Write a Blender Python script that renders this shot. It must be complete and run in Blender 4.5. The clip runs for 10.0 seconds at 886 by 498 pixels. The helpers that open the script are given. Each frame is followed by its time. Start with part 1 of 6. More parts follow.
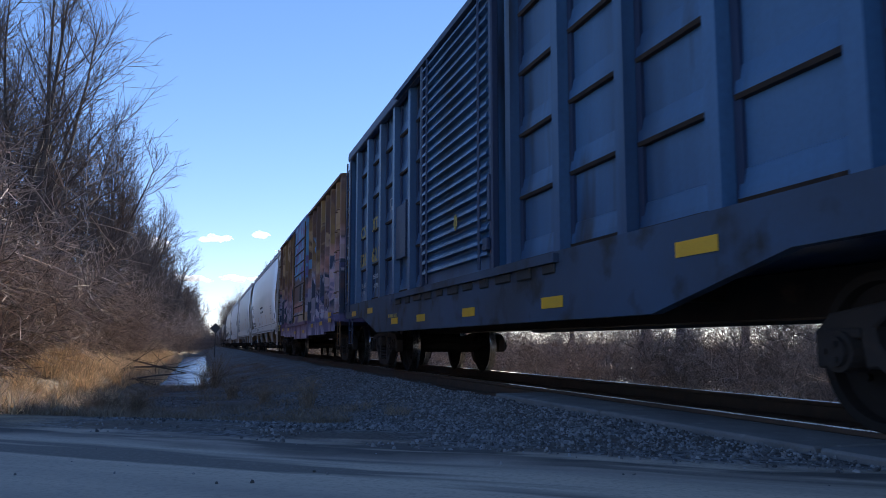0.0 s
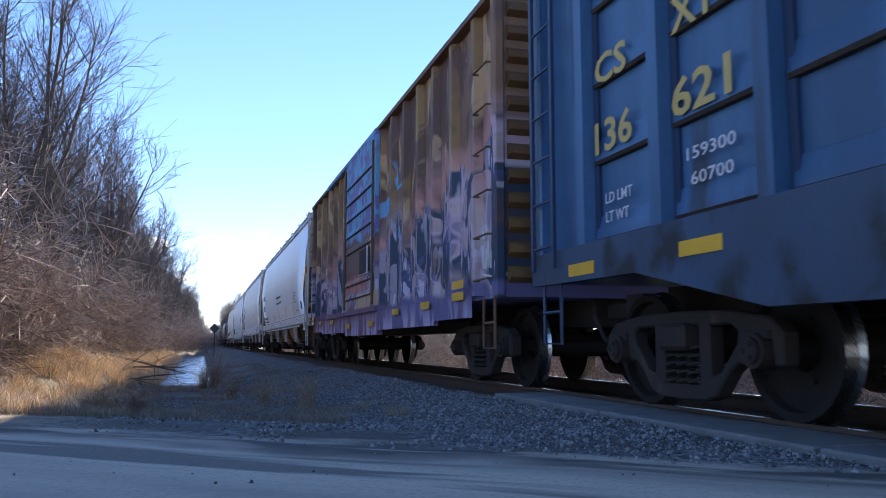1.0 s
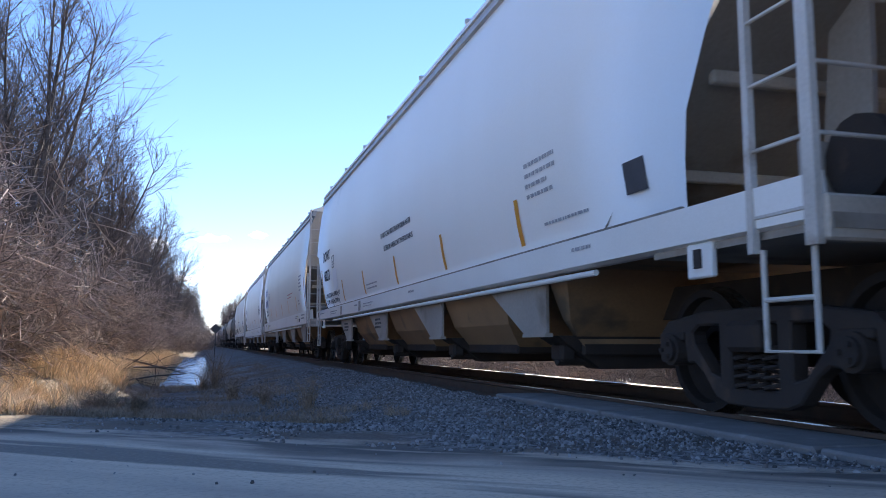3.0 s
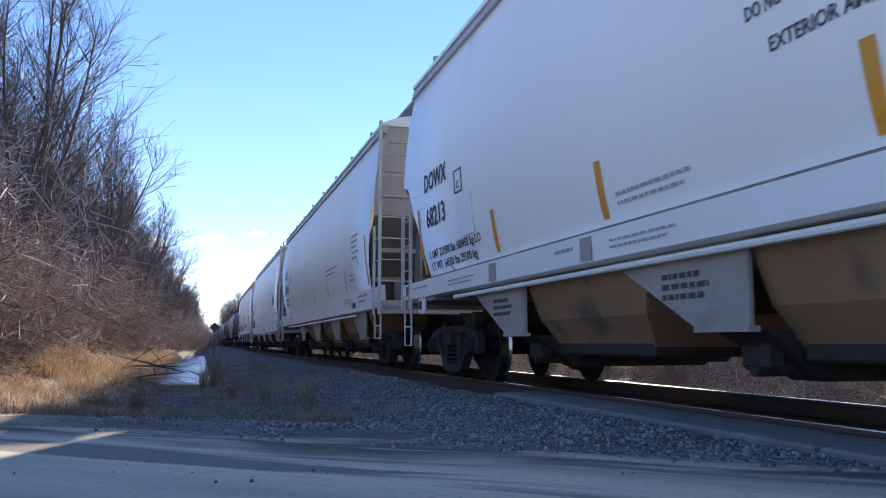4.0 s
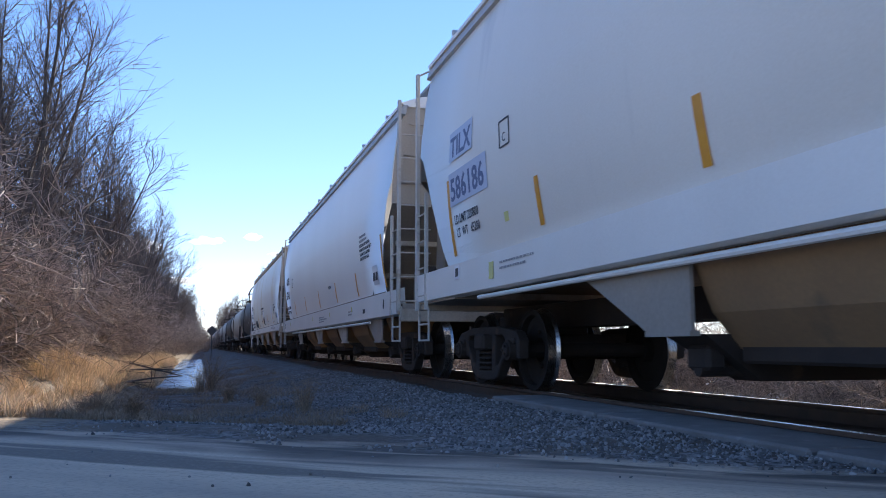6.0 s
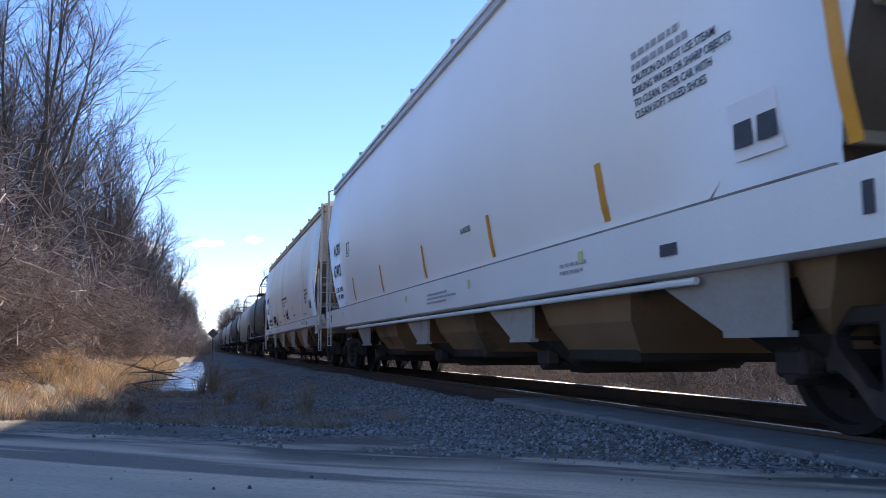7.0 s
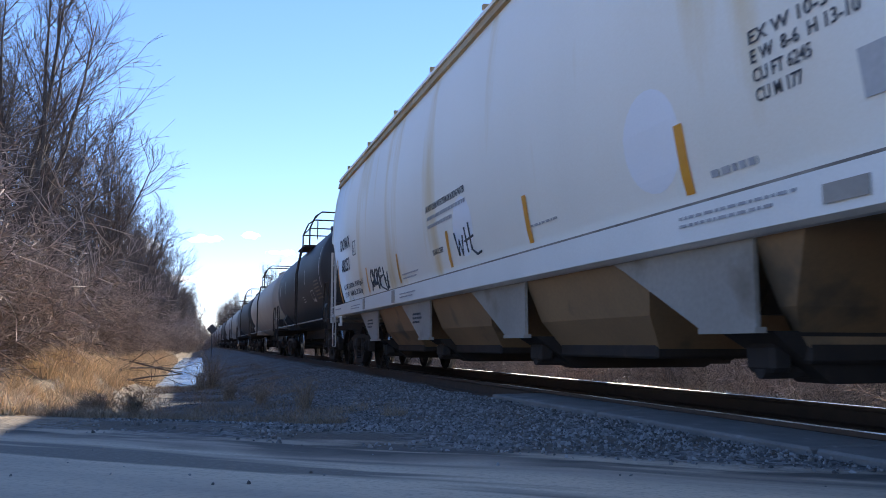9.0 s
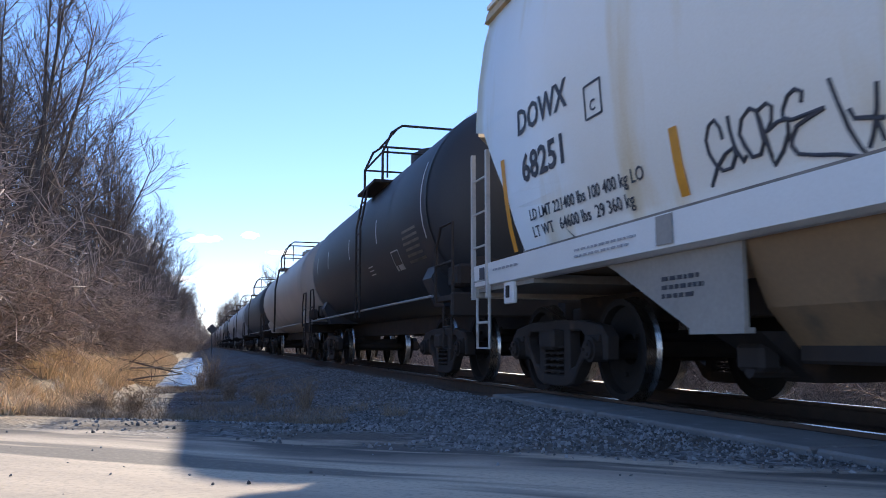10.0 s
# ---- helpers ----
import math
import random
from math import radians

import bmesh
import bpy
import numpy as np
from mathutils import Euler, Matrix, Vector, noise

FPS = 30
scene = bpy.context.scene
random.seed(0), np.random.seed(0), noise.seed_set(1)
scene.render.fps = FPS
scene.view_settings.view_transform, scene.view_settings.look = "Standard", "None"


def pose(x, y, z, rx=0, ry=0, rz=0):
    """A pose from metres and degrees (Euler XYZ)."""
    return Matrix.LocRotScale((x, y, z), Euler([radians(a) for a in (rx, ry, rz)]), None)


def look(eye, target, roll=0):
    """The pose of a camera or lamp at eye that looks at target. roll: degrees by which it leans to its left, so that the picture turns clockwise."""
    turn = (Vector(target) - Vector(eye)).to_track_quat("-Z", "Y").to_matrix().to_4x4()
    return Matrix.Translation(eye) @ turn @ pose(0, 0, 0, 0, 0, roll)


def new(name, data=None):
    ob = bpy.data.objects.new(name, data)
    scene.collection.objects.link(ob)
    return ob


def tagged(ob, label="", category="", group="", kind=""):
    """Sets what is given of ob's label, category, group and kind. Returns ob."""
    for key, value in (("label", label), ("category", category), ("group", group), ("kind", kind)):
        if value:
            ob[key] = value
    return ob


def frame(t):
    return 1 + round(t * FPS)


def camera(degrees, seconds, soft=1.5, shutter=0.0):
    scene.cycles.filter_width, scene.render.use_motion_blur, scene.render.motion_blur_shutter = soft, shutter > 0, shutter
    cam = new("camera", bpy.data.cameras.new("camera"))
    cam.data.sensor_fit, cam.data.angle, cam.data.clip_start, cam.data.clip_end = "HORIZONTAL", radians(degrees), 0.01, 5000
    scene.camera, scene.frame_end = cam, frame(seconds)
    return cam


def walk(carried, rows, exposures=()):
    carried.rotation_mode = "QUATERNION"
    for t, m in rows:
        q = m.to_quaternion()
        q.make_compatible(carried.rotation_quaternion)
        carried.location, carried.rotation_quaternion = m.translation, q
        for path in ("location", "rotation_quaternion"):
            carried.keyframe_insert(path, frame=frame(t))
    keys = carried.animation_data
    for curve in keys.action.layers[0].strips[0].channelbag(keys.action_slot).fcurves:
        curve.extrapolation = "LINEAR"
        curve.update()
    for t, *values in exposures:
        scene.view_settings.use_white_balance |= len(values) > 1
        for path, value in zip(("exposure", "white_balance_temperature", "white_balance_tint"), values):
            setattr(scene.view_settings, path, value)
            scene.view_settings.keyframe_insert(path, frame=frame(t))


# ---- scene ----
cam = camera(57.1, 10.0, soft=0.85, shutter=0.08)
EYE = (0.0, 0.0, 0.50)
# seconds, yaw, pitch
TURNS = [
    (0.0, -16.34, 6.63),
    (0.5, -16.39, 6.63),
    (1.0, -16.39, 6.63),
    (1.5, -16.34, 6.63),
    (2.0, -16.39, 6.63),
    (2.5, -16.33, 6.69),
    (4.0, -16.39, 6.57),
    (4.5, -16.50, 6.63),
    (5.0, -16.56, 6.63),
    (6.5, -16.55, 6.93),
    (7.0, -16.49, 6.99),
    (7.5, -16.50, 6.81),
    (8.0, -16.55, 6.81),
    (8.5, -16.50, 6.69),
    (9.0, -16.56, 6.69),
    (9.5, -16.56, 6.69),
    (10.0, -16.56, 6.69),
]
# seconds, stops, kelvin, tint
EXPOSURES = [(0.0, 0.38, 6650, 11), (0.25, 0.56, 6700, 11), (0.5, 0.93, 6750, 11), (1.0, 1.12, 6750, 11), (2.5, 1.07, 6750, 11), (4.0, 0.95, 6750, 11), (10.0, 0.85, 6750, 11)]
walk(cam, [(t, pose(*EYE, 90 + p, 0, a)) for t, a, p in TURNS], EXPOSURES)

# ---- light ----
SUN_EL, SUN_AZ = 26.0, 28.0        # azimuth from the track's far direction towards the right
world = bpy.data.worlds.new("sky")
scene.world = world
world.use_nodes = True
wn, wl = world.node_tree.nodes, world.node_tree.links
sky = wn.new("ShaderNodeTexSky")
sky.sky_type = "NISHITA"
sky.sun_disc = False
sky.sun_elevation = radians(SUN_EL)
sky.sun_rotation = radians(SUN_AZ)
sky.altitude, sky.air_density, sky.dust_density, sky.ozone_density = 1500, 1.0, 0.0, 3.0
tint = wn.new("ShaderNodeHueSaturation")
tint.inputs["Saturation"].default_value = 1.26
tint.inputs["Value"].default_value = 1.54
even = wn.new("ShaderNodeGamma")
even.inputs[1].default_value = 0.76
wl.new(sky.outputs[0], even.inputs[0])
wl.new(even.outputs[0], tint.inputs["Color"])
balance = wn.new("ShaderNodeMix")
balance.data_type, balance.blend_type = "RGBA", "MULTIPLY"
balance.inputs[0].default_value = 1.0
balance.inputs[7].default_value = (1.03, 0.97, 1.15, 1)
wl.new(tint.outputs[0], balance.inputs[6])
wl.new(balance.outputs[2], wn["Background"].inputs[0])
wn["Background"].inputs[1].default_value = 0.125
sun_dir = Vector((math.sin(radians(SUN_AZ)) * math.cos(radians(SUN_EL)),
                  math.cos(radians(SUN_AZ)) * math.cos(radians(SUN_EL)), math.sin(radians(SUN_EL))))
sun_data = bpy.data.lights.new("sun", "SUN")
sun_data.energy, sun_data.angle, sun_data.color = 5.0, radians(0.6), (1.0, 0.93, 0.82)
sun = new("sun", sun_data)
sun.matrix_world = look(tuple(sun_dir * 60), (0, 0, 0))

SPEED = 10.4
TRACK = 4.455          # x of the track's middle
ZB = -0.05             # the road's level below the rail tops

# ---- materials ----
def material(name, colour, rough=0.6, metal=0.0, second=None, scale=3.0, spread=0.5, grain=40.0, bump=0.15, dist=0.01,
             third=None, tscale=1.0, tcut=0.55, streak=False, island=0.0, objrand=0.0, spec=0.5):
    """A surface with two scales of variation: second is mixed in by broad noise, third by a patchy one; streak: it runs down."""
    m = bpy.data.materials.new(name)
    m.use_nodes = True
    n, l = m.node_tree.nodes, m.node_tree.links
    b = n["Principled BSDF"]
    tc = n.new("ShaderNodeTexCoord")
    def noise_node(s, detail, stretch=None):
        t = n.new("ShaderNodeTexNoise")
        t.inputs["Scale"].default_value, t.inputs["Detail"].default_value = s, detail
        mp = n.new("ShaderNodeMapping")
        l.new(tc.outputs["Object"], mp.inputs[0])
        if stretch:
            mp.inputs["Scale"].default_value = stretch
        l.new(mp.outputs[0], t.inputs["Vector"])
        return t.outputs["Fac"]
    def ramp(sock, a, z):
        r = n.new("ShaderNodeMapRange")
        l.new(sock, r.inputs[0])
        r.inputs[1].default_value, r.inputs[2].default_value = a, z
        r.clamp = True
        return r.outputs[0]
    def mix(fac, a, c, mode="MIX"):
        x = n.new("ShaderNodeMix")
        x.data_type, x.blend_type = "RGBA", mode
        for sock, v in ((x.inputs[0], fac), (x.inputs[6], a), (x.inputs[7], c)):
            if isinstance(v, (int, float)):
                sock.default_value = v
            elif isinstance(v, tuple):
                sock.default_value = (*v[:3], 1)
            else:
                l.new(v, sock)
        return x.outputs[2]
    st = (1, 1, 0.12) if streak else None
    col = mix(ramp(noise_node(scale, 5, st), 0.5 - spread / 2, 0.5 + spread / 2), colour, second or tuple(c * 0.75 for c in colour))
    if third:
        col = mix(ramp(noise_node(tscale, 6, st), tcut, tcut + 0.12), col, third)
    fine = noise_node(grain, 4)
    col = mix(0.35, col, mix(ramp(fine, 0.25, 0.75), (0.35, 0.35, 0.35), (0.65, 0.65, 0.65)), "OVERLAY")
    for amount, kind, out in ((island, "ShaderNodeNewGeometry", "Random Per Island"), (objrand, "ShaderNodeObjectInfo", "Random")):
        if amount:
            g = n.new(kind)
            hsv = n.new("ShaderNodeHueSaturation")
            r = n.new("ShaderNodeMapRange")
            l.new(g.outputs[out], r.inputs[0])
            r.inputs[3].default_value, r.inputs[4].default_value = 1 - amount, 1 + amount
            l.new(r.outputs[0], hsv.inputs["Value"])
            l.new(col, hsv.inputs["Color"])
            col = hsv.outputs[0]
    l.new(col, b.inputs["Base Color"])
    rr = n.new("ShaderNodeMapRange")
    l.new(fine, rr.inputs[0])
    rr.inputs[3].default_value, rr.inputs[4].default_value = max(rough - 0.1, 0.03), min(rough + 0.1, 1)
    l.new(rr.outputs[0], b.inputs["Roughness"])
    b.inputs["Metallic"].default_value = metal
    b.inputs["Specular IOR Level"].default_value = spec
    if bump:
        bp = n.new("ShaderNodeBump")
        bp.inputs["Strength"].default_value, bp.inputs["Distance"].default_value = bump, dist
        l.new(fine, bp.inputs["Height"])
        l.new(bp.outputs[0], b.inputs["Normal"])
    return m

M = {}
M["blue"] = material("blue_paint", (0.044, 0.128, 0.255), 0.38, 0, (0.020, 0.060, 0.128), 1.5, 0.26, 25, 0.10, 0.004, (0.018, 0.025, 0.042), 2.4, 0.575, True)
# a darker copy of the blue, with shade worked into its colour
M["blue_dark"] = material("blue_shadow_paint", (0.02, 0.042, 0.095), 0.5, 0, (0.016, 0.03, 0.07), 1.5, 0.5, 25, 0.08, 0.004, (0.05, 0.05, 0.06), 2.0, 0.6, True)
M["rust"] = material("rusty_brown_paint", (0.27, 0.15, 0.085), 0.7, 0, (0.10, 0.055, 0.04), 1.0, 0.4, 30, 0.2, 0.006, (0.46, 0.31, 0.15), 1.4, 0.57, True)
M["rust_dark"] = material("brown_end_paint", (0.15, 0.075, 0.03), 0.7, 0, (0.08, 0.04, 0.02), 1.0, 0.5, 30, 0.2, 0.006, (0.24, 0.13, 0.04), 1.4, 0.56, True)
M["white"] = material("pale_grey_paint", (0.86, 0.85, 0.82), 0.4, 0, (0.80, 0.785, 0.75), 0.6, 0.6, 60, 0.03, 0.002, (0.63, 0.62, 0.60), 1.0, 0.64, True)
M["white2"] = material("dusty_grey_paint", (0.76, 0.735, 0.68), 0.42, 0, (0.69, 0.66, 0.605), 0.6, 0.6, 60, 0.03, 0.002, (0.55, 0.53, 0.50), 1.0, 0.62, True)
M["stained"] = material("stained_white_paint", (0.82, 0.79, 0.72), 0.45, 0, (0.74, 0.70, 0.62), 0.6, 0.6, 60, 0.03, 0.002, (0.66, 0.52, 0.30), 1.1, 0.54, True)
M["sill"] = material("sill_paint", (0.80, 0.80, 0.78), 0.35, 0, (0.70, 0.695, 0.67), 0.7, 0.6, 60, 0.03, 0.002)
M["end_dirty"] = material("dirt_streaked_end_paint", (0.50, 0.455, 0.395), 0.6, 0, (0.38, 0.335, 0.28), 1.0, 0.5, 40, 0.06, 0.003, (0.25, 0.19, 0.13), 1.2, 0.58, True)
M["grimy_sill"] = material("grimy_white_paint", (0.56, 0.54, 0.51), 0.55, 0, (0.42, 0.39, 0.35), 2.0, 0.5, 50, 0.05, 0.002, (0.24, 0.18, 0.13), 3.0, 0.62)
M["tan"] = material("tan_undercoat", (0.33, 0.205, 0.105), 0.65, 0, (0.20, 0.125, 0.07), 1.2, 0.6, 30, 0.1, 0.004, (0.12, 0.09, 0.06), 1.5, 0.58)
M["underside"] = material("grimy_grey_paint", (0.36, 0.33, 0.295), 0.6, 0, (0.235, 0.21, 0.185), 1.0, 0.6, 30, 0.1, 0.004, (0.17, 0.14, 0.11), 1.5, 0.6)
M["roofrust"] = material("rusted_eave", (0.34, 0.21, 0.09), 0.7, 0, (0.46, 0.36, 0.22), 2.0, 0.5, 30, 0.15, 0.004)
M["eave"] = material("grey_eave", (0.38, 0.39, 0.41), 0.55, 0, (0.46, 0.47, 0.48), 2.0, 0.5, 30, 0.1, 0.004)
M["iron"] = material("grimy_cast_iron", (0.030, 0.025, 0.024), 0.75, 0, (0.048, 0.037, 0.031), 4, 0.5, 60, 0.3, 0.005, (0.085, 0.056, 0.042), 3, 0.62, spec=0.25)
M["wheel"] = material("rolled_steel_wheel", (0.030, 0.024, 0.021), 0.85, 0.0, (0.02, 0.017, 0.016), 5, 0.5, 60, 0.2, 0.004, spec=0.2)
M["tread"] = material("polished_tread", (0.45, 0.44, 0.43), 0.28, 1.0, (0.3, 0.29, 0.28), 20, 0.5, 80, 0.1, 0.002)
M["rail"] = material("rusty_rail_side", (0.10, 0.06, 0.04), 0.75, 0, (0.06, 0.04, 0.03), 6, 0.5, 60, 0.3, 0.004)
M["tank_black"] = material("black_tank_paint", (0.028, 0.031, 0.038), 0.55, 0, (0.036, 0.038, 0.043), 0.8, 0.6, 40, 0.05, 0.003, (0.055, 0.056, 0.058), 1.1, 0.62, True, spec=0.35)
M["tank_beige"] = material("weathered_beige_tank_paint", (0.42, 0.37, 0.32), 0.5, 0, (0.32, 0.28, 0.245), 0.7, 0.5, 40, 0.05, 0.003, (0.2, 0.165, 0.14), 1.0, 0.6, True)
M["tank_grey"] = material("grey_tank_paint", (0.34, 0.34, 0.345), 0.45, 0, (0.26, 0.26, 0.265), 0.7, 0.5, 40, 0.05, 0.003, (0.18, 0.16, 0.145), 1.0, 0.6, True)
M["yellow"] = material("yellow_reflector", (0.75, 0.42, 0.02), 0.4, 0, (0.68, 0.37, 0.02), 6, 0.4, 80, 0.02, 0.001)
M["orange"] = material("orange_reflector", (0.72, 0.33, 0.03), 0.4, 0, (0.62, 0.27, 0.03), 6, 0.4, 80, 0.02, 0.001)
M["ink"] = material("dark_lettering", (0.035, 0.037, 0.045), 0.6, 0, (0.06, 0.06, 0.07), 8, 0.5, 80, 0.0)
M["ink_blue"] = material("blue_lettering", (0.09, 0.13, 0.26), 0.6, 0, (0.12, 0.16, 0.28), 8, 0.5, 80, 0.0)
M["ink_yellow"] = material("yellow_lettering", (0.55, 0.40, 0.10), 0.6, 0, (0.42, 0.32, 0.12), 8, 0.5, 80, 0.0)
M["ink_white"] = material("white_lettering", (0.62, 0.62, 0.62), 0.6, 0, (0.5, 0.5, 0.5), 8, 0.5, 80, 0.0)
M["grating"] = material("galvanised_grating", (0.36, 0.37, 0.38), 0.5, 0.4, (0.28, 0.28, 0.29), 6, 0.5, 80, 0.1)
M["concrete"] = material("weathered_concrete", (0.20, 0.195, 0.19), 0.85, 0, (0.13, 0.125, 0.12), 3, 0.5, 60, 0.4, 0.006, (0.28, 0.27, 0.26), 4, 0.6)
M["tie"] = material("creosoted_tie", (0.06, 0.047, 0.038), 0.85, 0, (0.10, 0.085, 0.07), 5, 0.5, 40, 0.5, 0.01, objrand=0.3)
M["stone"] = material("limestone_ballast", (0.23, 0.23, 0.232), 0.8, 0, (0.10, 0.10, 0.102), 8, 0.6, 90, 0.3, 0.004, island=0.7)
M["road"] = material("packed_dirt_road", (0.30, 0.27, 0.235), 0.9, 0, (0.22, 0.195, 0.17), 1.2, 0.5, 60, 0.45, 0.012, (0.15, 0.13, 0.115), 0.7, 0.56)
M["bark"] = material("grey_bark", (0.16, 0.125, 0.105), 0.9, 0, (0.07, 0.055, 0.047), 6, 0.5, 40, 0.5, 0.01)
M["twig"] = material("bare_twigs", (0.24, 0.185, 0.155), 0.85, 0, (0.12, 0.095, 0.08), 2, 0.6, 40, 0.0, island=0.35)
M["brush"] = material("dry_brush_stems", (0.42, 0.325, 0.265), 0.8, 0, (0.20, 0.15, 0.122), 0.5, 0.6, 40, 0.0, island=0.75)
M["straw"] = material("dry_straw_grass", (0.82, 0.64, 0.42), 0.8, 0, (0.52, 0.37, 0.22), 0.9, 0.5, 40, 0.0, island=0.5)
M["weed"] = material("dead_weed_stalks", (0.33, 0.25, 0.175), 0.85, 0, (0.20, 0.145, 0.10), 1.0, 0.6, 40, 0.0, island=0.4)
# near-black base puts the sign's backlit look into its colour
M["sign"] = material("backlit_sign_dark", (0.05, 0.05, 0.052), 0.6, 0, (0.08, 0.08, 0.08), 5, 0.5, 40, 0.05)
# pale blue base stands in for bright sky mirrored in the water
M["water"] = material("sky_tinted_water", (0.42, 0.50, 0.60), 0.22, 0, (0.16, 0.20, 0.26), 1, 0.5, 5, 0.35, 0.06)
M["mustard"] = material("mustard_post_paint", (0.30, 0.185, 0.055), 0.65, 0, (0.17, 0.09, 0.045), 1.2, 0.5, 30, 0.15, 0.005, (0.10, 0.055, 0.03), 1.6, 0.56, True)
M["small_ink"] = material("worn_small_lettering", (0.26, 0.26, 0.28), 0.7, 0, (0.44, 0.44, 0.45), 14, 0.6, 90, 0.0)
# ballast with the shade between the rails put into its colour
M["dark_bed"] = material("dark_ballast", (0.085, 0.08, 0.076), 0.9, 0, (0.045, 0.042, 0.04), 5, 0.5, 45, 0.8, 0.03)
# a deeper blue with near-black patches, for sill and door track
M["blue_deep"] = material("deep_blue_paint", (0.034, 0.072, 0.135), 0.6, 0, (0.028, 0.040, 0.062), 0.8, 0.34, 30, 0.12, 0.004, (0.012, 0.014, 0.018), 2.2, 0.54)
# near-black for the shadowed gaps under the blue door's track
M["gap_black"] = material("gap_black_paint", (0.012, 0.012, 0.013), 0.6, 0, (0.02, 0.019, 0.018), 5, 0.5, 50, 0.2, 0.004)
M["seam"] = material("rusted_seam", (0.30, 0.265, 0.225), 0.8, 0, (0.11, 0.09, 0.075), 4, 0.5, 60, 0.1)
M["patch"] = material("clean_paint_patch", (0.80, 0.81, 0.84), 0.4, 0, (0.77, 0.78, 0.81), 2, 0.5, 60, 0.0)
M["lime"] = material("yellow_green_sticker", (0.62, 0.60, 0.18), 0.5, 0, (0.56, 0.56, 0.26), 5, 0.5, 60, 0.0)
M["pale_blue"] = material("repainted_blue_grey", (0.48, 0.54, 0.68), 0.45, 0, (0.44, 0.50, 0.64), 3, 0.5, 60, 0.0)
M["red_ink"] = material("faded_red_lettering", (0.50, 0.22, 0.22), 0.6, 0, (0.45, 0.2, 0.2), 6, 0.5, 60, 0.0)
M["cloud"] = bpy.data.materials.new("glowing_cloud")
M["cloud"].use_nodes = True
cn = M["cloud"].node_tree.nodes["Principled BSDF"]
cn.inputs["Base Color"].default_value = (0.95, 0.95, 0.95, 1)
cn.inputs["Roughness"].default_value = 1.0
# added glow keeps the clouds' undersides white
cn.inputs["Emission Color"].default_value = (0.86, 0.92, 1.0, 1)
cn.inputs["Emission Strength"].default_value = 0.62

def graffiti_material(name, base, low, door=False):
    """Rusty paint with sprayed lilac, navy, white and violet layers over its lower part."""
    m = base.copy()
    m.name = name
    n, l = m.node_tree.nodes, m.node_tree.links
    b = n["Principled BSDF"]
    col = b.inputs["Base Color"].links[0].from_socket
    tc = n.new("ShaderNodeTexCoord")
    sep = n.new("ShaderNodeSeparateXYZ")
    l.new(tc.outputs["Object"], sep.inputs[0])
    def op(kind, a, c):
        k = n.new("ShaderNodeMath")
        k.operation = kind
        for s, v in zip(k.inputs, (a, c)):
            if isinstance(v, (int, float)):
                s.default_value = v
            else:
                l.new(v, s)
        return k.outputs[0]
    def nz(scale, stretch, detail=3, distort=0.0, shift=0.0):
        mp = n.new("ShaderNodeMapping")
        mp.inputs["Scale"].default_value = stretch
        mp.inputs["Location"].default_value = (0, shift, shift)
        l.new(tc.outputs["Object"], mp.inputs[0])
        t = n.new("ShaderNodeTexNoise")
        t.inputs["Scale"].default_value, t.inputs["Detail"].default_value, t.inputs["Distortion"].default_value = scale, detail, distort
        l.new(mp.outputs[0], t.inputs["Vector"])
        return t.outputs["Fac"]
    def rng(s, a, z):
        r = n.new("ShaderNodeMapRange")
        l.new(s, r.inputs[0])
        r.inputs[1].default_value, r.inputs[2].default_value = a, z
        return r.outputs[0]
    def mix(f, a, c):
        x = n.new("ShaderNodeMix")
        x.data_type = "RGBA"
        for s, v in ((x.inputs[0], f), (x.inputs[6], a), (x.inputs[7], c)):
            if isinstance(v, tuple):
                s.default_value = (*v, 1)
            elif isinstance(v, (int, float)):
                s.default_value = v
            else:
                l.new(v, s)
        return x.outputs[2]
    y, z = sep.outputs[1], sep.outputs[2]
    flat = (0.0, 1.0, 1.0)
    wob = op("MULTIPLY", op("SUBTRACT", nz(0.9, flat, 3), 0.5), 2.2)
    # the piece stands higher towards the leading end
    zz = op("ADD", op("ADD", z, wob), op("MULTIPLY", rng(y, -3.0, -6.5), -0.30))
    lead = rng(op("ADD", y, wob), -1.2, -2.4)
    def tone(a, c):
        return mix(lead, a, c)
    # flaked rust over the upper panels
    col = mix(op("MULTIPLY", rng(nz(1.5, (0, 1.3, 0.45), 5, 0.8, 60.0), 0.50, 0.545), 0.85), col, (0.095, 0.046, 0.036))
    col = mix(op("MULTIPLY", rng(nz(1.8, (0, 1.3, 0.5), 4, 0.9, 70.0), 0.555, 0.60), 0.85), col, (0.48, 0.32, 0.17))
    # overspray and pink haze, then letters, highlights and the violet skirt
    col = mix(op("MULTIPLY", rng(zz, low + 0.70, low - 0.05), 0.72), col, tone((0.36, 0.29, 0.40), (0.54, 0.42, 0.45)))
    haze = op("MULTIPLY", rng(zz, low + 0.75, low + 0.40), rng(zz, low - 0.1, low + 0.2))
    col = mix(op("MULTIPLY", op("MULTIPLY", haze, rng(nz(1.2, flat, 3, 0.6, 15.0), 0.45, 0.56)), 0.7), col, (0.52, 0.24, 0.20))
    col = mix(op("MULTIPLY", rng(nz(3.5, (0, 1, 0.35), 6, 0.5, 20.0), 0.56, 0.66), 0.65), col, (0.09, 0.05, 0.04))
    inside = op("MULTIPLY", rng(zz, low + 0.25, low + 0.15), rng(zz, 0.75, 0.95))
    field = nz(0.85, (0, 1.35, 0.80), 1, 1.3, 3.0)
    col = mix(op("MULTIPLY", inside, rng(field, 0.475, 0.495)), col, (0.032, 0.050, 0.088))
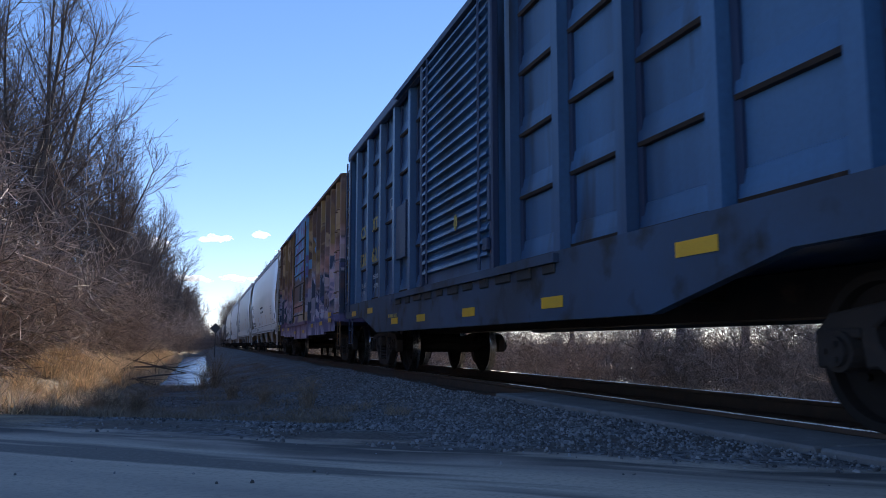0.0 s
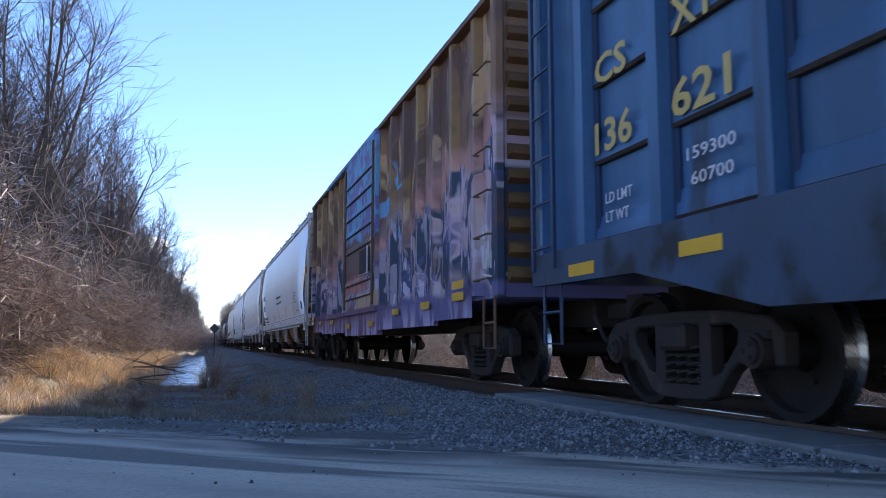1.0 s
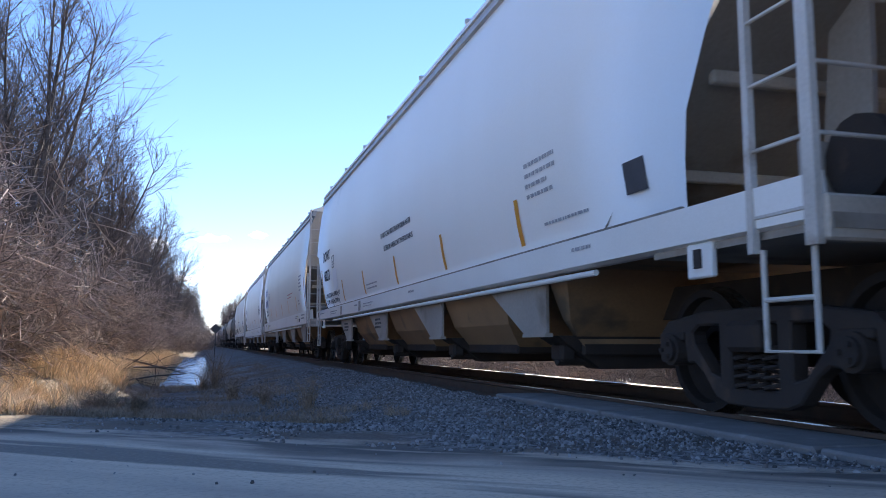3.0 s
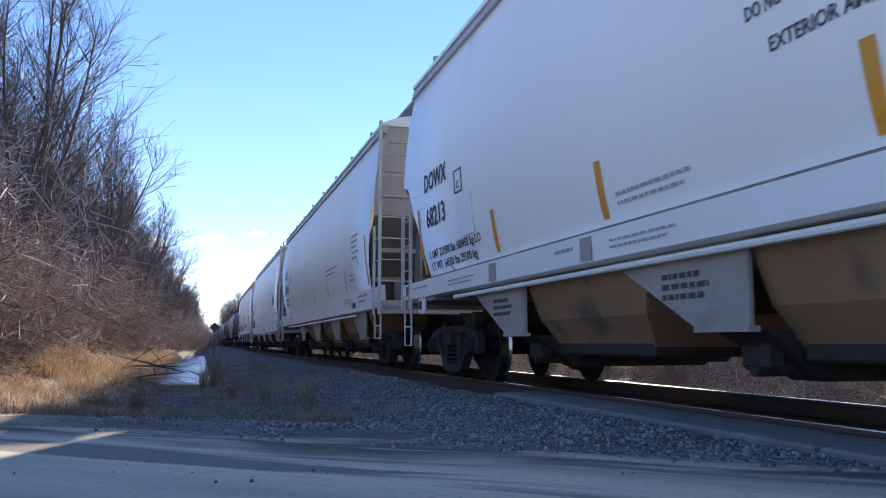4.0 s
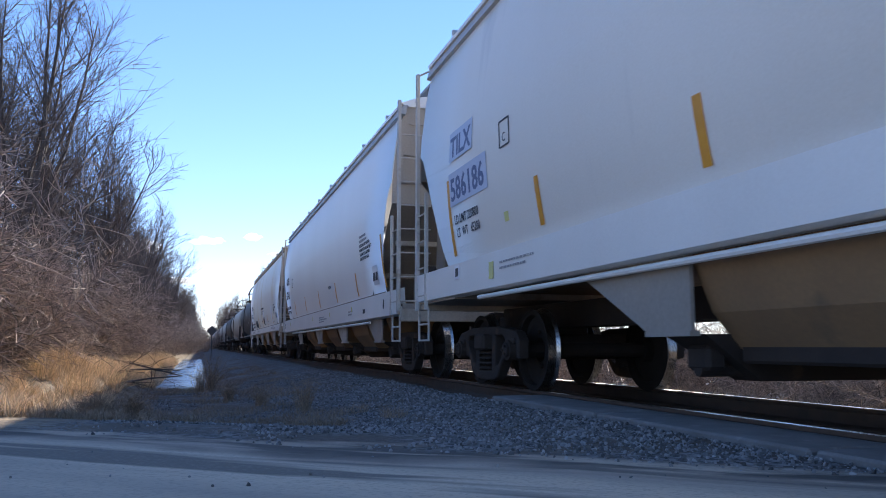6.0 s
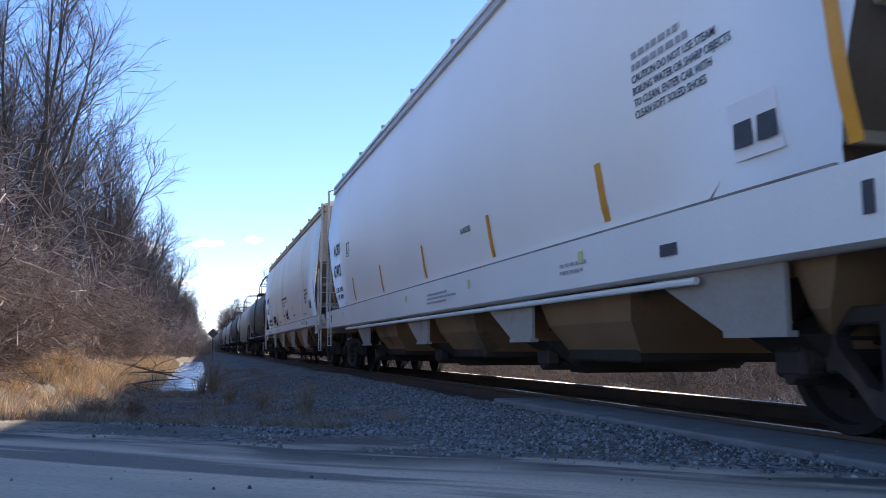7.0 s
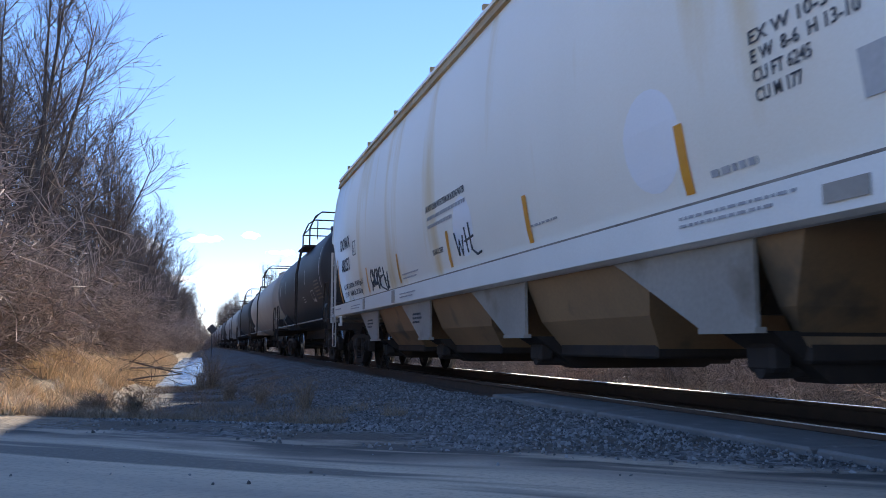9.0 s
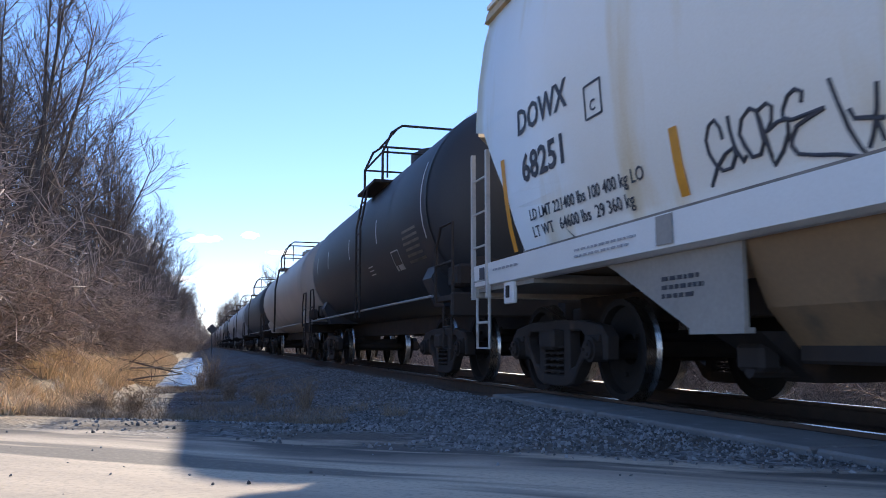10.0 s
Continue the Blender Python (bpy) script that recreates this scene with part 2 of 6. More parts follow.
    shine = rng(nz(2.4, (0, 1.8, 0.45), 3, 1.2, 11.0), 0.55, 0.58)
    col = mix(op("MULTIPLY", op("MULTIPLY", inside, shine), 0.6), col, (0.50, 0.44, 0.52))
    blot = rng(nz(1.7, (0, 1.2, 0.7), 2, 1.4, 51.0), 0.57, 0.60)
    col = mix(op("MULTIPLY", op("MULTIPLY", inside, blot), 0.55), col, tone((0.16, 0.075, 0.19), (0.10, 0.105, 0.26)))
    drips = rng(nz(7.0, (0, 1.6, 0.22), 3, 0.8, 63.0), 0.60, 0.63)
    col = mix(op("MULTIPLY", op("MULTIPLY", inside, drips), 0.7), col, (0.66, 0.62, 0.74))
    line = op("ABSOLUTE", op("SUBTRACT", field, 0.475), 0.0)
    col = mix(op("MULTIPLY", op("MULTIPLY", inside, rng(line, 0.012, 0.006)), 0.7), col, (0.52, 0.38, 0.46))
    skirt = rng(op("ADD", z, op("MULTIPLY", wob, 0.35)), 1.24, 1.16)
    col = mix(skirt, col, tone((0.185, 0.098, 0.165), (0.135, 0.122, 0.25)))
    spikes = op("MULTIPLY", rng(z, 1.12, 0.75), rng(nz(3.2, (0, 1.0, 0.25), 2, 0.6, 5.0), 0.46, 0.50))
    col = mix(op("MULTIPLY", spikes, 0.75), col, (0.58, 0.50, 0.68))
    # a cyan arrow outline beside the door
    arrow = op("MULTIPLY", op("MULTIPLY", rng(y, -3.1, -2.9), rng(y, -1.6, -1.8)), op("MULTIPLY", rng(z, 2.15, 2.3), rng(z, 3.6, 3.4)))
    edge = op("ABSOLUTE", op("SUBTRACT", nz(1.1, (0, 1.0, 0.7), 1, 1.2, 83.0), 0.5), 0.0)
    col = mix(op("MULTIPLY", arrow, rng(edge, 0.030, 0.018)), col, (0.12, 0.36, 0.62))
    if door:
        # brown middle, cyan and violet above, salmon and sand below
        mid = op("MULTIPLY", rng(z, 1.66, 1.76), rng(op("ADD", z, wob), 2.75, 2.6))
        col = mix(op("MULTIPLY", mid, rng(y, -1.1, -0.75)), col, (0.16, 0.085, 0.065))
        cy = rng(op("ADD", z, op("MULTIPLY", wob, 0.45)), 2.50, 2.58)
        col = mix(cy, col, (0.12, 0.34, 0.56))
        col = mix(op("MULTIPLY", cy, rng(nz(1.6, flat, 3, 1.6, 8.0), 0.50, 0.54)), col, (0.16, 0.15, 0.34))
        warm = op("MULTIPLY", rng(z, 1.46, 1.52), rng(op("ADD", z, op("MULTIPLY", wob, 0.3)), 1.82, 1.70))
        col = mix(op("MULTIPLY", op("MULTIPLY", warm, rng(y, -1.0, -0.6)), 0.85), col, (0.50, 0.19, 0.14))
        pale = op("MULTIPLY", rng(z, 1.16, 1.2), rng(z, 1.48, 1.42))
        col = mix(op("MULTIPLY", pale, rng(nz(0.9, flat, 2, 0.5, 2.0), 0.46, 0.5)), col, (0.52, 0.38, 0.26))
    worn = nz(2.6, (0, 1.2, 0.5), 8, 0.3, 31.0)
    col = mix(op("MULTIPLY", rng(worn, 0.57, 0.68), 0.7), col, (0.13, 0.07, 0.06))
    col = mix(op("MULTIPLY", rng(nz(9.0, (0, 1, 0.12), 5, 0.0, 41.0), 0.58, 0.70), 0.45), col, (0.05, 0.035, 0.035))
    l.new(col, b.inputs["Base Color"])
    return m
M["tag_rust"] = graffiti_material("graffiti_over_rust", M["rust"], 2.15)
M["tag_post"] = graffiti_material("graffiti_over_mustard", M["mustard"], 2.05)
M["tag_door"] = graffiti_material("graffiti_over_door", M["rust_dark"], 2.0, True)

# ---- mesh helpers ----
def link(name, bm, mat, parent=None, label="", smooth=False):
    me = bpy.data.meshes.new(name)
    bm.to_mesh(me)
    bm.free()
    if smooth:
        for p in me.polygons:
            p.use_smooth = True
    me.materials.append(mat)
    ob = new(name, me)
    if parent:
        ob.parent = parent
    if label:
        ob["label"] = label
    return ob

def part(name, bm, mat, parent, label="", smooth=False):
    return link(name, bm, mat, parent, label, smooth)

def twin(name, me, parent, m=None, label=""):
    """Another part on the same mesh."""
    ob = new(name, me)
    ob.parent = parent
    if m is not None:
        ob.matrix_basis = m
    if label:
        ob["label"] = label
    return ob

def B():
    return bmesh.new()

def box(bm, c, s, rx=0, ry=0, rz=0, bevel=0.0):
    r = bmesh.ops.create_cube(bm, size=1, matrix=pose(*c, rx, ry, rz) @ Matrix.Diagonal((*s, 1)))
    if bevel:
        es = list({e for v in r["verts"] for e in v.link_edges})
        bmesh.ops.bevel(bm, geom=es, offset=bevel, segments=1, affect="EDGES")
    return bm

def tube(bm, a, b, r, n=8, r2=None):
    a, b = Vector(a), Vector(b)
    d = b - a
    m = Matrix.Translation((a + b) / 2) @ d.to_track_quat("Z", "Y").to_matrix().to_4x4()
    bmesh.ops.create_cone(bm, cap_ends=True, segments=n, radius1=r, radius2=r if r2 is None else r2, depth=d.length, matrix=m)
    return bm

def pipe(bm, pts, r, n=6):
    """One continuous bent rod through the points."""
    pts = [Vector(p) for p in pts]
    rings = []
    u = None
    for i, p in enumerate(pts):
        d = (pts[min(i + 1, len(pts) - 1)] - pts[max(i - 1, 0)]).normalized()
        u = d.orthogonal().normalized() if u is None else (u - d * u.dot(d)).normalized()
        w = d.cross(u)
        rings.append([bm.verts.new(p + (u * math.cos(2 * math.pi * k / n) + w * math.sin(2 * math.pi * k / n)) * r) for k in range(n)])
    for a, b in zip(rings, rings[1:]):
        for k in range(n):
            bm.faces.new((a[k], a[(k + 1) % n], b[(k + 1) % n], b[k]))
    bm.faces.new(rings[0][::-1])
    bm.faces.new(rings[-1])
    return bm

def prism(bm, pts, axis, a, b):
    """A polygon swept along an axis: pts are (y, z) for x, (x, z) for y, (x, y) for z."""
    def at(p, w):
        return {"x": (w, p[0], p[1]), "y": (p[0], w, p[1]), "z": (p[0], p[1], w)}[axis]
    lo = [bm.verts.new(at(p, a)) for p in pts]
    hi = [bm.verts.new(at(p, b)) for p in pts]
    n = len(pts)
    for i in range(n):
        bm.faces.new((lo[i], lo[(i + 1) % n], hi[(i + 1) % n], hi[i]))
    bm.faces.new(lo[::-1])
    bm.faces.new(hi)
    bmesh.ops.recalc_face_normals(bm, faces=bm.faces)
    return bm

def sheet(bm, rows, thick=0.0):
    """A skin through rows of points."""
    vs = [[bm.verts.new(p) for p in r] for r in rows]
    for a, b in zip(vs, vs[1:]):
        for i in range(len(a) - 1):
            bm.faces.new((a[i], a[i + 1], b[i + 1], b[i]))
    if thick:
        bmesh.ops.solidify(bm, geom=list(bm.faces), thickness=thick)
    return bm

def frustum(bm, c0, s0, c1, s1):
    def ring(c, s):
        return [bm.verts.new((c[0] + i * s[0] / 2, c[1] + j * s[1] / 2, c[2])) for i, j in ((-1, -1), (1, -1), (1, 1), (-1, 1))]
    a, b = ring(c0, s0), ring(c1, s1)
    for i in range(4):
        bm.faces.new((a[i], a[(i + 1) % 4], b[(i + 1) % 4], b[i]))
    bm.faces.new(a[::-1])
    bm.faces.new(b)
    bmesh.ops.recalc_face_normals(bm, faces=bm.faces)
    return bm

def text(name, body, size, mat, parent, y, z, x, tilt=0.0, label="", width=None):
    """Letters lying on the near side of a car; tilt leans their tops outwards."""
    cu = bpy.data.curves.new(name, "FONT")
    cu.body, cu.size, cu.extrude, cu.resolution_u, cu.offset = body, size, 0.001, 2, size * (0.022 if size > 0.2 else 0.008)
    tmp = new("letters", cu)
    bpy.context.view_layer.update()
    me = bpy.data.meshes.new_from_object(tmp.evaluated_get(bpy.context.evaluated_depsgraph_get()))
    bpy.data.objects.remove(tmp)
    xs = [v.co.x for v in me.vertices]
    k = width / (max(xs) - min(xs)) if width else 1
    lo = min(xs)
    for v in me.vertices:
        v.co.x = (v.co.x - lo) * k
    me.materials.clear()
    me.materials.append(mat)
    ob = new(name, me)
    ob.parent = parent
    # the letters run towards the leading end
    ob.matrix_basis = pose(x, y, z, 90, 0, -90) @ pose(0, 0, 0, tilt, 0, 0)
    if label:
        ob["label"] = label
    return ob

def plate(bm, x, y, z, w, h, tilt=0.0):
    """A thin plate on the near side, leaning out at the top by tilt degrees; y, z: its middle."""
    box(bm, (x, y, z), (0.004, w, h), 0, -tilt, 0)
    return bm

# ---- running gear ----
R = 0.457
WHEELS = []

def wheelset_mesh():
    bm = B()
    prof = [(0.20, 0.02), (0.20, 0.13), (0.10, 0.14), (0.06, 0.30), (0.075, 0.39), (0.0, 0.40), (0.0, R), (0.10, R), (0.135, R + 0.028), (0.135, 0.385), (0.09, 0.37), (0.10, 0.14)]
    for side in (-1, 1):
        rings = []
        n = 40
        for d, r in prof:
            x = side * (0.80 - d)
            rings.append([bm.verts.new((x, r * math.cos(2 * math.pi * i / n), r * math.sin(2 * math.pi * i / n))) for i in range(n)])
        for k, (a, b) in enumerate(zip(rings, rings[1:])):
            for i in range(n):
                f = bm.faces.new((a[i], a[(i + 1) % n], b[(i + 1) % n], b[i]))
                f.material_index = 1 if k in (6, 7) else 0
    tube(bm, (-1.02, 0, 0), (1.02, 0, 0), 0.085, 16)
    for i in range(3):
        a = 2 * math.pi * i / 3
        for side in (-1, 1):
            tube(bm, (side * 0.735, 0.225 * math.cos(a), 0.225 * math.sin(a)), (side * 0.765, 0.225 * math.cos(a), 0.225 * math.sin(a)), 0.025, 8)
    bmesh.ops.recalc_face_normals(bm, faces=bm.faces)
    me = bpy.data.meshes.new("wheelset")
    bm.to_mesh(me)
    bm.free()
    me.materials.append(M["wheel"])
    me.materials.append(M["tread"])
    return me

def sideframe_mesh():
    """A cast truck side: one outline with a spring window and two arm windows."""
    half = [(0.0, 0.74), (0.55, 0.73), (1.00, 0.67), (1.12, 0.57), (1.11, 0.36), (1.03, 0.36), (1.01, 0.53), (0.78, 0.53), (0.75, 0.36), (0.67, 0.37), (0.56, 0.30), (0.42, 0.14), (0.30, 0.10), (0.0, 0.09)]
    outer = half + [(-y, z) for y, z in half[::-1] if y > 0]
    holes = [[(-0.23, 0.21), (0.23, 0.21), (0.23, 0.63), (-0.23, 0.63)]]
    for q in (-1, 1):
        holes.append([(q * 0.36, 0.27), (q * 0.47, 0.30), (q * 0.66, 0.50), (q * 0.68, 0.58), (q * 0.60, 0.63), (q * 0.36, 0.63)])
    bm = B()
    edges = []
    for loop in [outer] + holes:
        vs = [bm.verts.new((-0.065, y, z)) for y, z in loop]
        edges += [bm.edges.new((vs[i], vs[(i + 1) % len(vs)])) for i in range(len(vs))]
    bmesh.ops.triangle_fill(bm, edges=edges, use_beauty=True)
    g = bmesh.ops.extrude_face_region(bm, geom=list(bm.faces))
    bmesh.ops.translate(bm, vec=(0.13, 0, 0), verts=[v for v in g["geom"] if isinstance(v, bmesh.types.BMVert)])
    bmesh.ops.recalc_face_normals(bm, faces=bm.faces)
    sharp = [e for e in bm.edges if len(e.link_faces) == 2 and e.calc_face_angle(0) > 1.0]
    bmesh.ops.bevel(bm, geom=sharp, offset=0.014, segments=1, affect="EDGES")
    me = bpy.data.meshes.new("sideframe")
    bm.to_mesh(me)
    bm.free()
    me.materials.append(M["iron"])
    return me

def coil_mesh():
    bm = B()
    turns, n = 5, 14
    pts = [(0.062 * math.cos(2 * math.pi * i / n), 0.062 * math.sin(2 * math.pi * i / n), 0.20 + 0.30 * i / (turns * n)) for i in range(turns * n + 1)]
    pipe(bm, pts, 0.014, 5)
    me = bpy.data.meshes.new("spring")
    bm.to_mesh(me)
    bm.free()
    me.materials.append(M["iron"])
    return me

def bearing_mesh():
    bm = B()
    tube(bm, (-0.12, 0, 0), (0.05, 0, 0), 0.115, 18)
    tube(bm, (-0.15, 0, 0), (-0.12, 0, 0), 0.085, 18)
    for i in range(3):
        a = 2 * math.pi * i / 3
        box(bm, (-0.16, 0.05 * math.cos(a), 0.05 * math.sin(a)), (0.025, 0.03, 0.03))
    box(bm, (-0.02, 0, 0.10), (0.14, 0.26, 0.06), bevel=0.01)
    me = bpy.data.meshes.new("bearing")
    bm.to_mesh(me)
    bm.free()
    me.materials.append(M["iron"])
    return me

GEAR = {"wheelset": wheelset_mesh(), "sideframe": sideframe_mesh(), "spring": coil_mesh(), "bearing": bearing_mesh()}
bm = B()
box(bm, (0, 0, 0.55), (2.30, 0.34, 0.20), bevel=0.03)
box(bm, (0, 0, 0.70), (0.50, 0.46, 0.12), bevel=0.02)
for s in (-1, 1):
    box(bm, (0, s * 0.36, 0.40), (1.50, 0.08, 0.12))
    tube(bm, (-0.6, s * 0.36, 0.40), (0.6, s * 0.30, 0.40), 0.03)
GEAR["truck"] = bpy.data.meshes.new("truck")
bm.to_mesh(GEAR["truck"])
bm.free()
GEAR["truck"].materials.append(M["iron"])

def truck(car, y, keyed=True):
    t = twin("truck", GEAR["truck"], car, pose(0, y, 0), "dark grimy cast-iron truck")
    for s in (-1, 1):
        twin("sideframe", GEAR["sideframe"], t, pose(s * 0.99, 0, 0))
        for k in (-0.145, 0.0, 0.145):
            twin("spring", GEAR["spring"], t, pose(s * 1.01, k, 0))
        for a in (-0.889, 0.889):
            twin("bearing", GEAR["bearing"], t, pose(s * 0.99, a, R, 0, 0, 0 if s < 0 else 180))
    for a in (-0.889, 0.889):
        w = twin("wheelset", GEAR["wheelset"], t, pose(0, a, R))
        WHEELS.append((w, a, random.random() * 6.28))
    return t

def coupler(car, half, z=0.85):
    for s in (-1, 1):
        bm = B()
        box(bm, (0, s * (half + 0.15), z), (0.16, 0.75, 0.17), bevel=0.02)
        prism(bm, [(-0.16, s * (half + 0.38)), (0.15, s * (half + 0.40)), (0.17, s * (half + 0.56)), (0.02, s * (half + 0.60)), (-0.17, s * (half + 0.55))], "z", z - 0.16, z + 0.16)
        part("coupler", bm, M["iron"], car, "rusty cast coupler")
        bm = B()
        pipe(bm, [(-0.35, s * half, z - 0.05), (-0.33, s * (half + 0.2), z - 0.30), (-0.2, s * (half + 0.42), z - 0.42), (-0.1, s * (half + 0.52), z - 0.38)], 0.025)
        part("brake_hose", bm, M["iron"], car)

def ladder(car, x, y, z0, z1, mat, n, across="y", width=0.42, r=0.014, side=1, label=""):
    """A grab-iron ladder; across: the way its rungs run."""
    bm = B()
    d = Vector((0, width * side, 0)) if across == "y" else Vector((width * side, 0, 0))
    a = Vector((x, y, 0))
    for k in range(n):
        z = z0 + (z1 - z0) * (k + 0.5) / n
        p, q = a + Vector((0, 0, z)), a + d + Vector((0, 0, z))
        tube(bm, p, q, r, 6)
    for p in (a, a + d):
        box(bm, (p.x, p.y, (z0 + z1) / 2), (0.03, 0.05, z1 - z0) if across == "y" else (0.05, 0.03, z1 - z0))
    return part("ladder", bm, mat, car, label)

def stirrup(car, x, y, z, drop, mat, w=0.36):
    bm = B()
    pipe(bm, [(x, y - w / 2, z), (x, y - w / 2, z - drop), (x, y + w / 2, z - drop), (x, y + w / 2, z)], 0.017)
    tube(bm, (x, y - w / 2, z - drop * 0.5), (x, y + w / 2, z - drop * 0.5), 0.015)
    return part("stirrup_step", bm, mat, car)

CARS = []

def car_root(name, centre, label, category, group="cars of the train"):
    car = new(name)
    tagged(car, label, category, group)
    car.matrix_basis = pose(TRACK, centre, 0)
    CARS.append((car, centre))
    return car

# ---- box cars ----
def framed_mark(car, y, z, x):
    """A thin white painted square."""
    for dy, dz, w, h in ((0, 0.15, 0.3, 0.016), (0, -0.15, 0.3, 0.016), (0.15, 0, 0.016, 0.3), (-0.15, 0, 0.016, 0.3), (0, -0.03, 0.07, 0.09)):
        bm = B()
        plate(bm, x, y + dy, z + dz, w, h)
        part("painted_square", bm, M["ink_white"], car)

def blue_boxcar(centre, detail=True):
    L, W, Z0, Z1 = 7.87, 1.49, 1.05, 4.62
    car = car_root("boxcar", centre, "weathered blue steel boxcar with ribbed door and yellow reflectors", "boxcar")
    bm = B()
    box(bm, (0, 0, (Z0 + Z1) / 2), (2 * W - 0.25, 2 * L - 0.10, Z1 - Z0))
    part("body", bm, M["blue"], car)
    bm = B()
    prism(bm, [(-W - 0.02, 4.56), (-W - 0.02, 4.63), (-0.75, 4.76), (0, 4.82), (0.75, 4.76), (W + 0.02, 4.63), (W + 0.02, 4.56)], "y", -L, L)
    for k in range(12):
        box(bm, (0, -L + 0.6 + k * (2 * L - 1.2) / 11, 4.80), (2.2, 0.07, 0.05))
    part("roof", bm, M["blue_dark"], car)
    for s in (-1, 1):
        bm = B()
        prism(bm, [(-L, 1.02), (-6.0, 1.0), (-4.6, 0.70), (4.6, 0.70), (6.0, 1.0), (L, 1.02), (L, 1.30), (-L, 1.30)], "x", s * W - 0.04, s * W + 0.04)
        part("side_sill", bm, M["blue_deep"], car)
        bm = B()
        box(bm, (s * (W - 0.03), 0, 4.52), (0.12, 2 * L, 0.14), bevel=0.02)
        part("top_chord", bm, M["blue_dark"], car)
        # posts and the pressed ribs between them
        lead, trail = [-1.80, -2.98, -4.15, -5.30, -6.45, -7.60], [1.62, 2.45, 3.52, 4.62, 5.77, 6.93]
        for yy in lead + trail:
            bm = B()
            prism(bm, [(s * (W - 0.13), yy - 0.085), (s * (W + 0.0), yy - 0.07), (s * (W + 0.0), yy + 0.07), (s * (W - 0.13), yy + 0.085)], "z", 1.30, 4.47)
            part("post", bm, M["blue"], car)
            # dark strips beside each post stand in for its shaded sides
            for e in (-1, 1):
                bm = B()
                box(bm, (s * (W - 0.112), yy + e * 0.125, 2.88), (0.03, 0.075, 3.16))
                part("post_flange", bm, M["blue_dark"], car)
        for q in (-1, 1):
            for k in range(5):
                row = trail if q > 0 else lead
                yy = (row[k] + row[k + 1]) / 2
                half = abs(row[k + 1] - row[k]) / 2 - 0.12
                for z in (1.345, 1.985, 2.63, 3.28, 3.92):
                    # a pressed band that stands out towards its lower edge, its shadow line added as a dark strip
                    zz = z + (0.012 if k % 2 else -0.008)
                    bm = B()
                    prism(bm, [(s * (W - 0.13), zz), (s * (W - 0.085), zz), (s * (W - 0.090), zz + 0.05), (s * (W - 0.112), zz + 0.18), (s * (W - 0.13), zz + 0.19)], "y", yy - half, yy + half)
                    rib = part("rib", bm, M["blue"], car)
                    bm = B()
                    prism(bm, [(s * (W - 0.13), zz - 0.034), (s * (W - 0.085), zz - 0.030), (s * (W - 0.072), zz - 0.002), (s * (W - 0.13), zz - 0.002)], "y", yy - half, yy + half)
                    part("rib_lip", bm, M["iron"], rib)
            bm = B()
            box(bm, (s * (W - 0.08), q * (L - 0.06), 2.85), (0.17, 0.12, 3.5), bevel=0.02)
            part("corner_post", bm, M["blue"], car)
        # louvred plug door
        bm = B()
        box(bm, (s * (W - 0.06), 0, 2.88), (0.16, 3.0, 3.16))
        door = part("door", bm, M["blue"], car)
        for k in range(22):
            z = 1.42 + k * 0.138
            bm = B()
            prism(bm, [(s * (W + 0.02), z + 0.02), (s * (W + 0.085), z + 0.025), (s * (W + 0.078), z + 0.06), (s * (W + 0.024), z + 0.125)], "y", -1.36, 1.36)
            part("louvre", bm, M["blue"], door)
        for yy in (-1.46, 1.46):
            bm = B()
            box(bm, (s * (W + 0.03), yy, 2.88), (0.09, 0.10, 3.2), bevel=0.015)
            part("door_frame", bm, M["blue_dark"], door)
        for yy in (-1.10, 1.10):
            bm = B()
            tube(bm, (s * (W + 0.08), yy, 1.30), (s * (W + 0.08), yy, 4.45), 0.02, 8)
            part("lock_rod", bm, M["blue_dark"], door)
        for z in (1.24, 4.50):
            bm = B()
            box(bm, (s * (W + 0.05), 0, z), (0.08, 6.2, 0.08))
            part("door_track", bm, M["blue_deep"], car)
        # added black blocks draw the jagged shadow band below the door track
        for k in range(11):
            bm = B()
            box(bm, (s * (W + 0.045), -2.9 + 0.58 * k, 1.155), (0.03, 0.26 + 0.08 * (k % 3), 0.09 + 0.025 * (k % 2)), bevel=0.012)
            part("door_roller", bm, M["gap_black"], car, "black block for the shadowed gap under the door track")
        bm = B()
        box(bm, (s * (W + 0.07), -1.45, 2.05), (0.06, 0.06, 0.5), bevel=0.01)
        box(bm, (s * (W + 0.10), -1.40, 1.55), (0.05, 0.14, 0.14), bevel=0.01)
        part("door_latch", bm, M["blue_dark"], door)
        for yy in (-7.55, -5.15, -2.95, -0.6, 1.55, 3.2, 5.2, 6.85):
            bm = B()
            plate(bm, s * (W + 0.044), yy, 0.86 if abs(yy) < 5 else 1.10, 0.457, 0.10)
            part("reflector", bm, M["yellow"], car, "yellow reflective strip")
    for q in (-1, 1):
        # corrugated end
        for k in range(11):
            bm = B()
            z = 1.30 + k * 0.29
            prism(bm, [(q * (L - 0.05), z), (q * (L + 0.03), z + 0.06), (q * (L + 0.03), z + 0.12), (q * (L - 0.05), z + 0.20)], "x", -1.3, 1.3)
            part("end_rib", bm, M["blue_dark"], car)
        for s in (-1, 1):
            ladder(car, s * (W + 0.05), q * (L - 0.06), 1.15, 4.4, M["blue_dark"], 8, "y", 0.45, 0.014, -q)
            stirrup(car, s * (W - 0.02), q * (L - 0.32), 1.05, 0.55, M["blue_dark"])
    bm = B()
    box(bm, (0, 0, 0.86), (0.45, 2 * L - 0.4, 0.34))
    part("centre_sill", bm, M["iron"], car)
    for yy in (-3.5, 0, 3.5):
        bm = B()
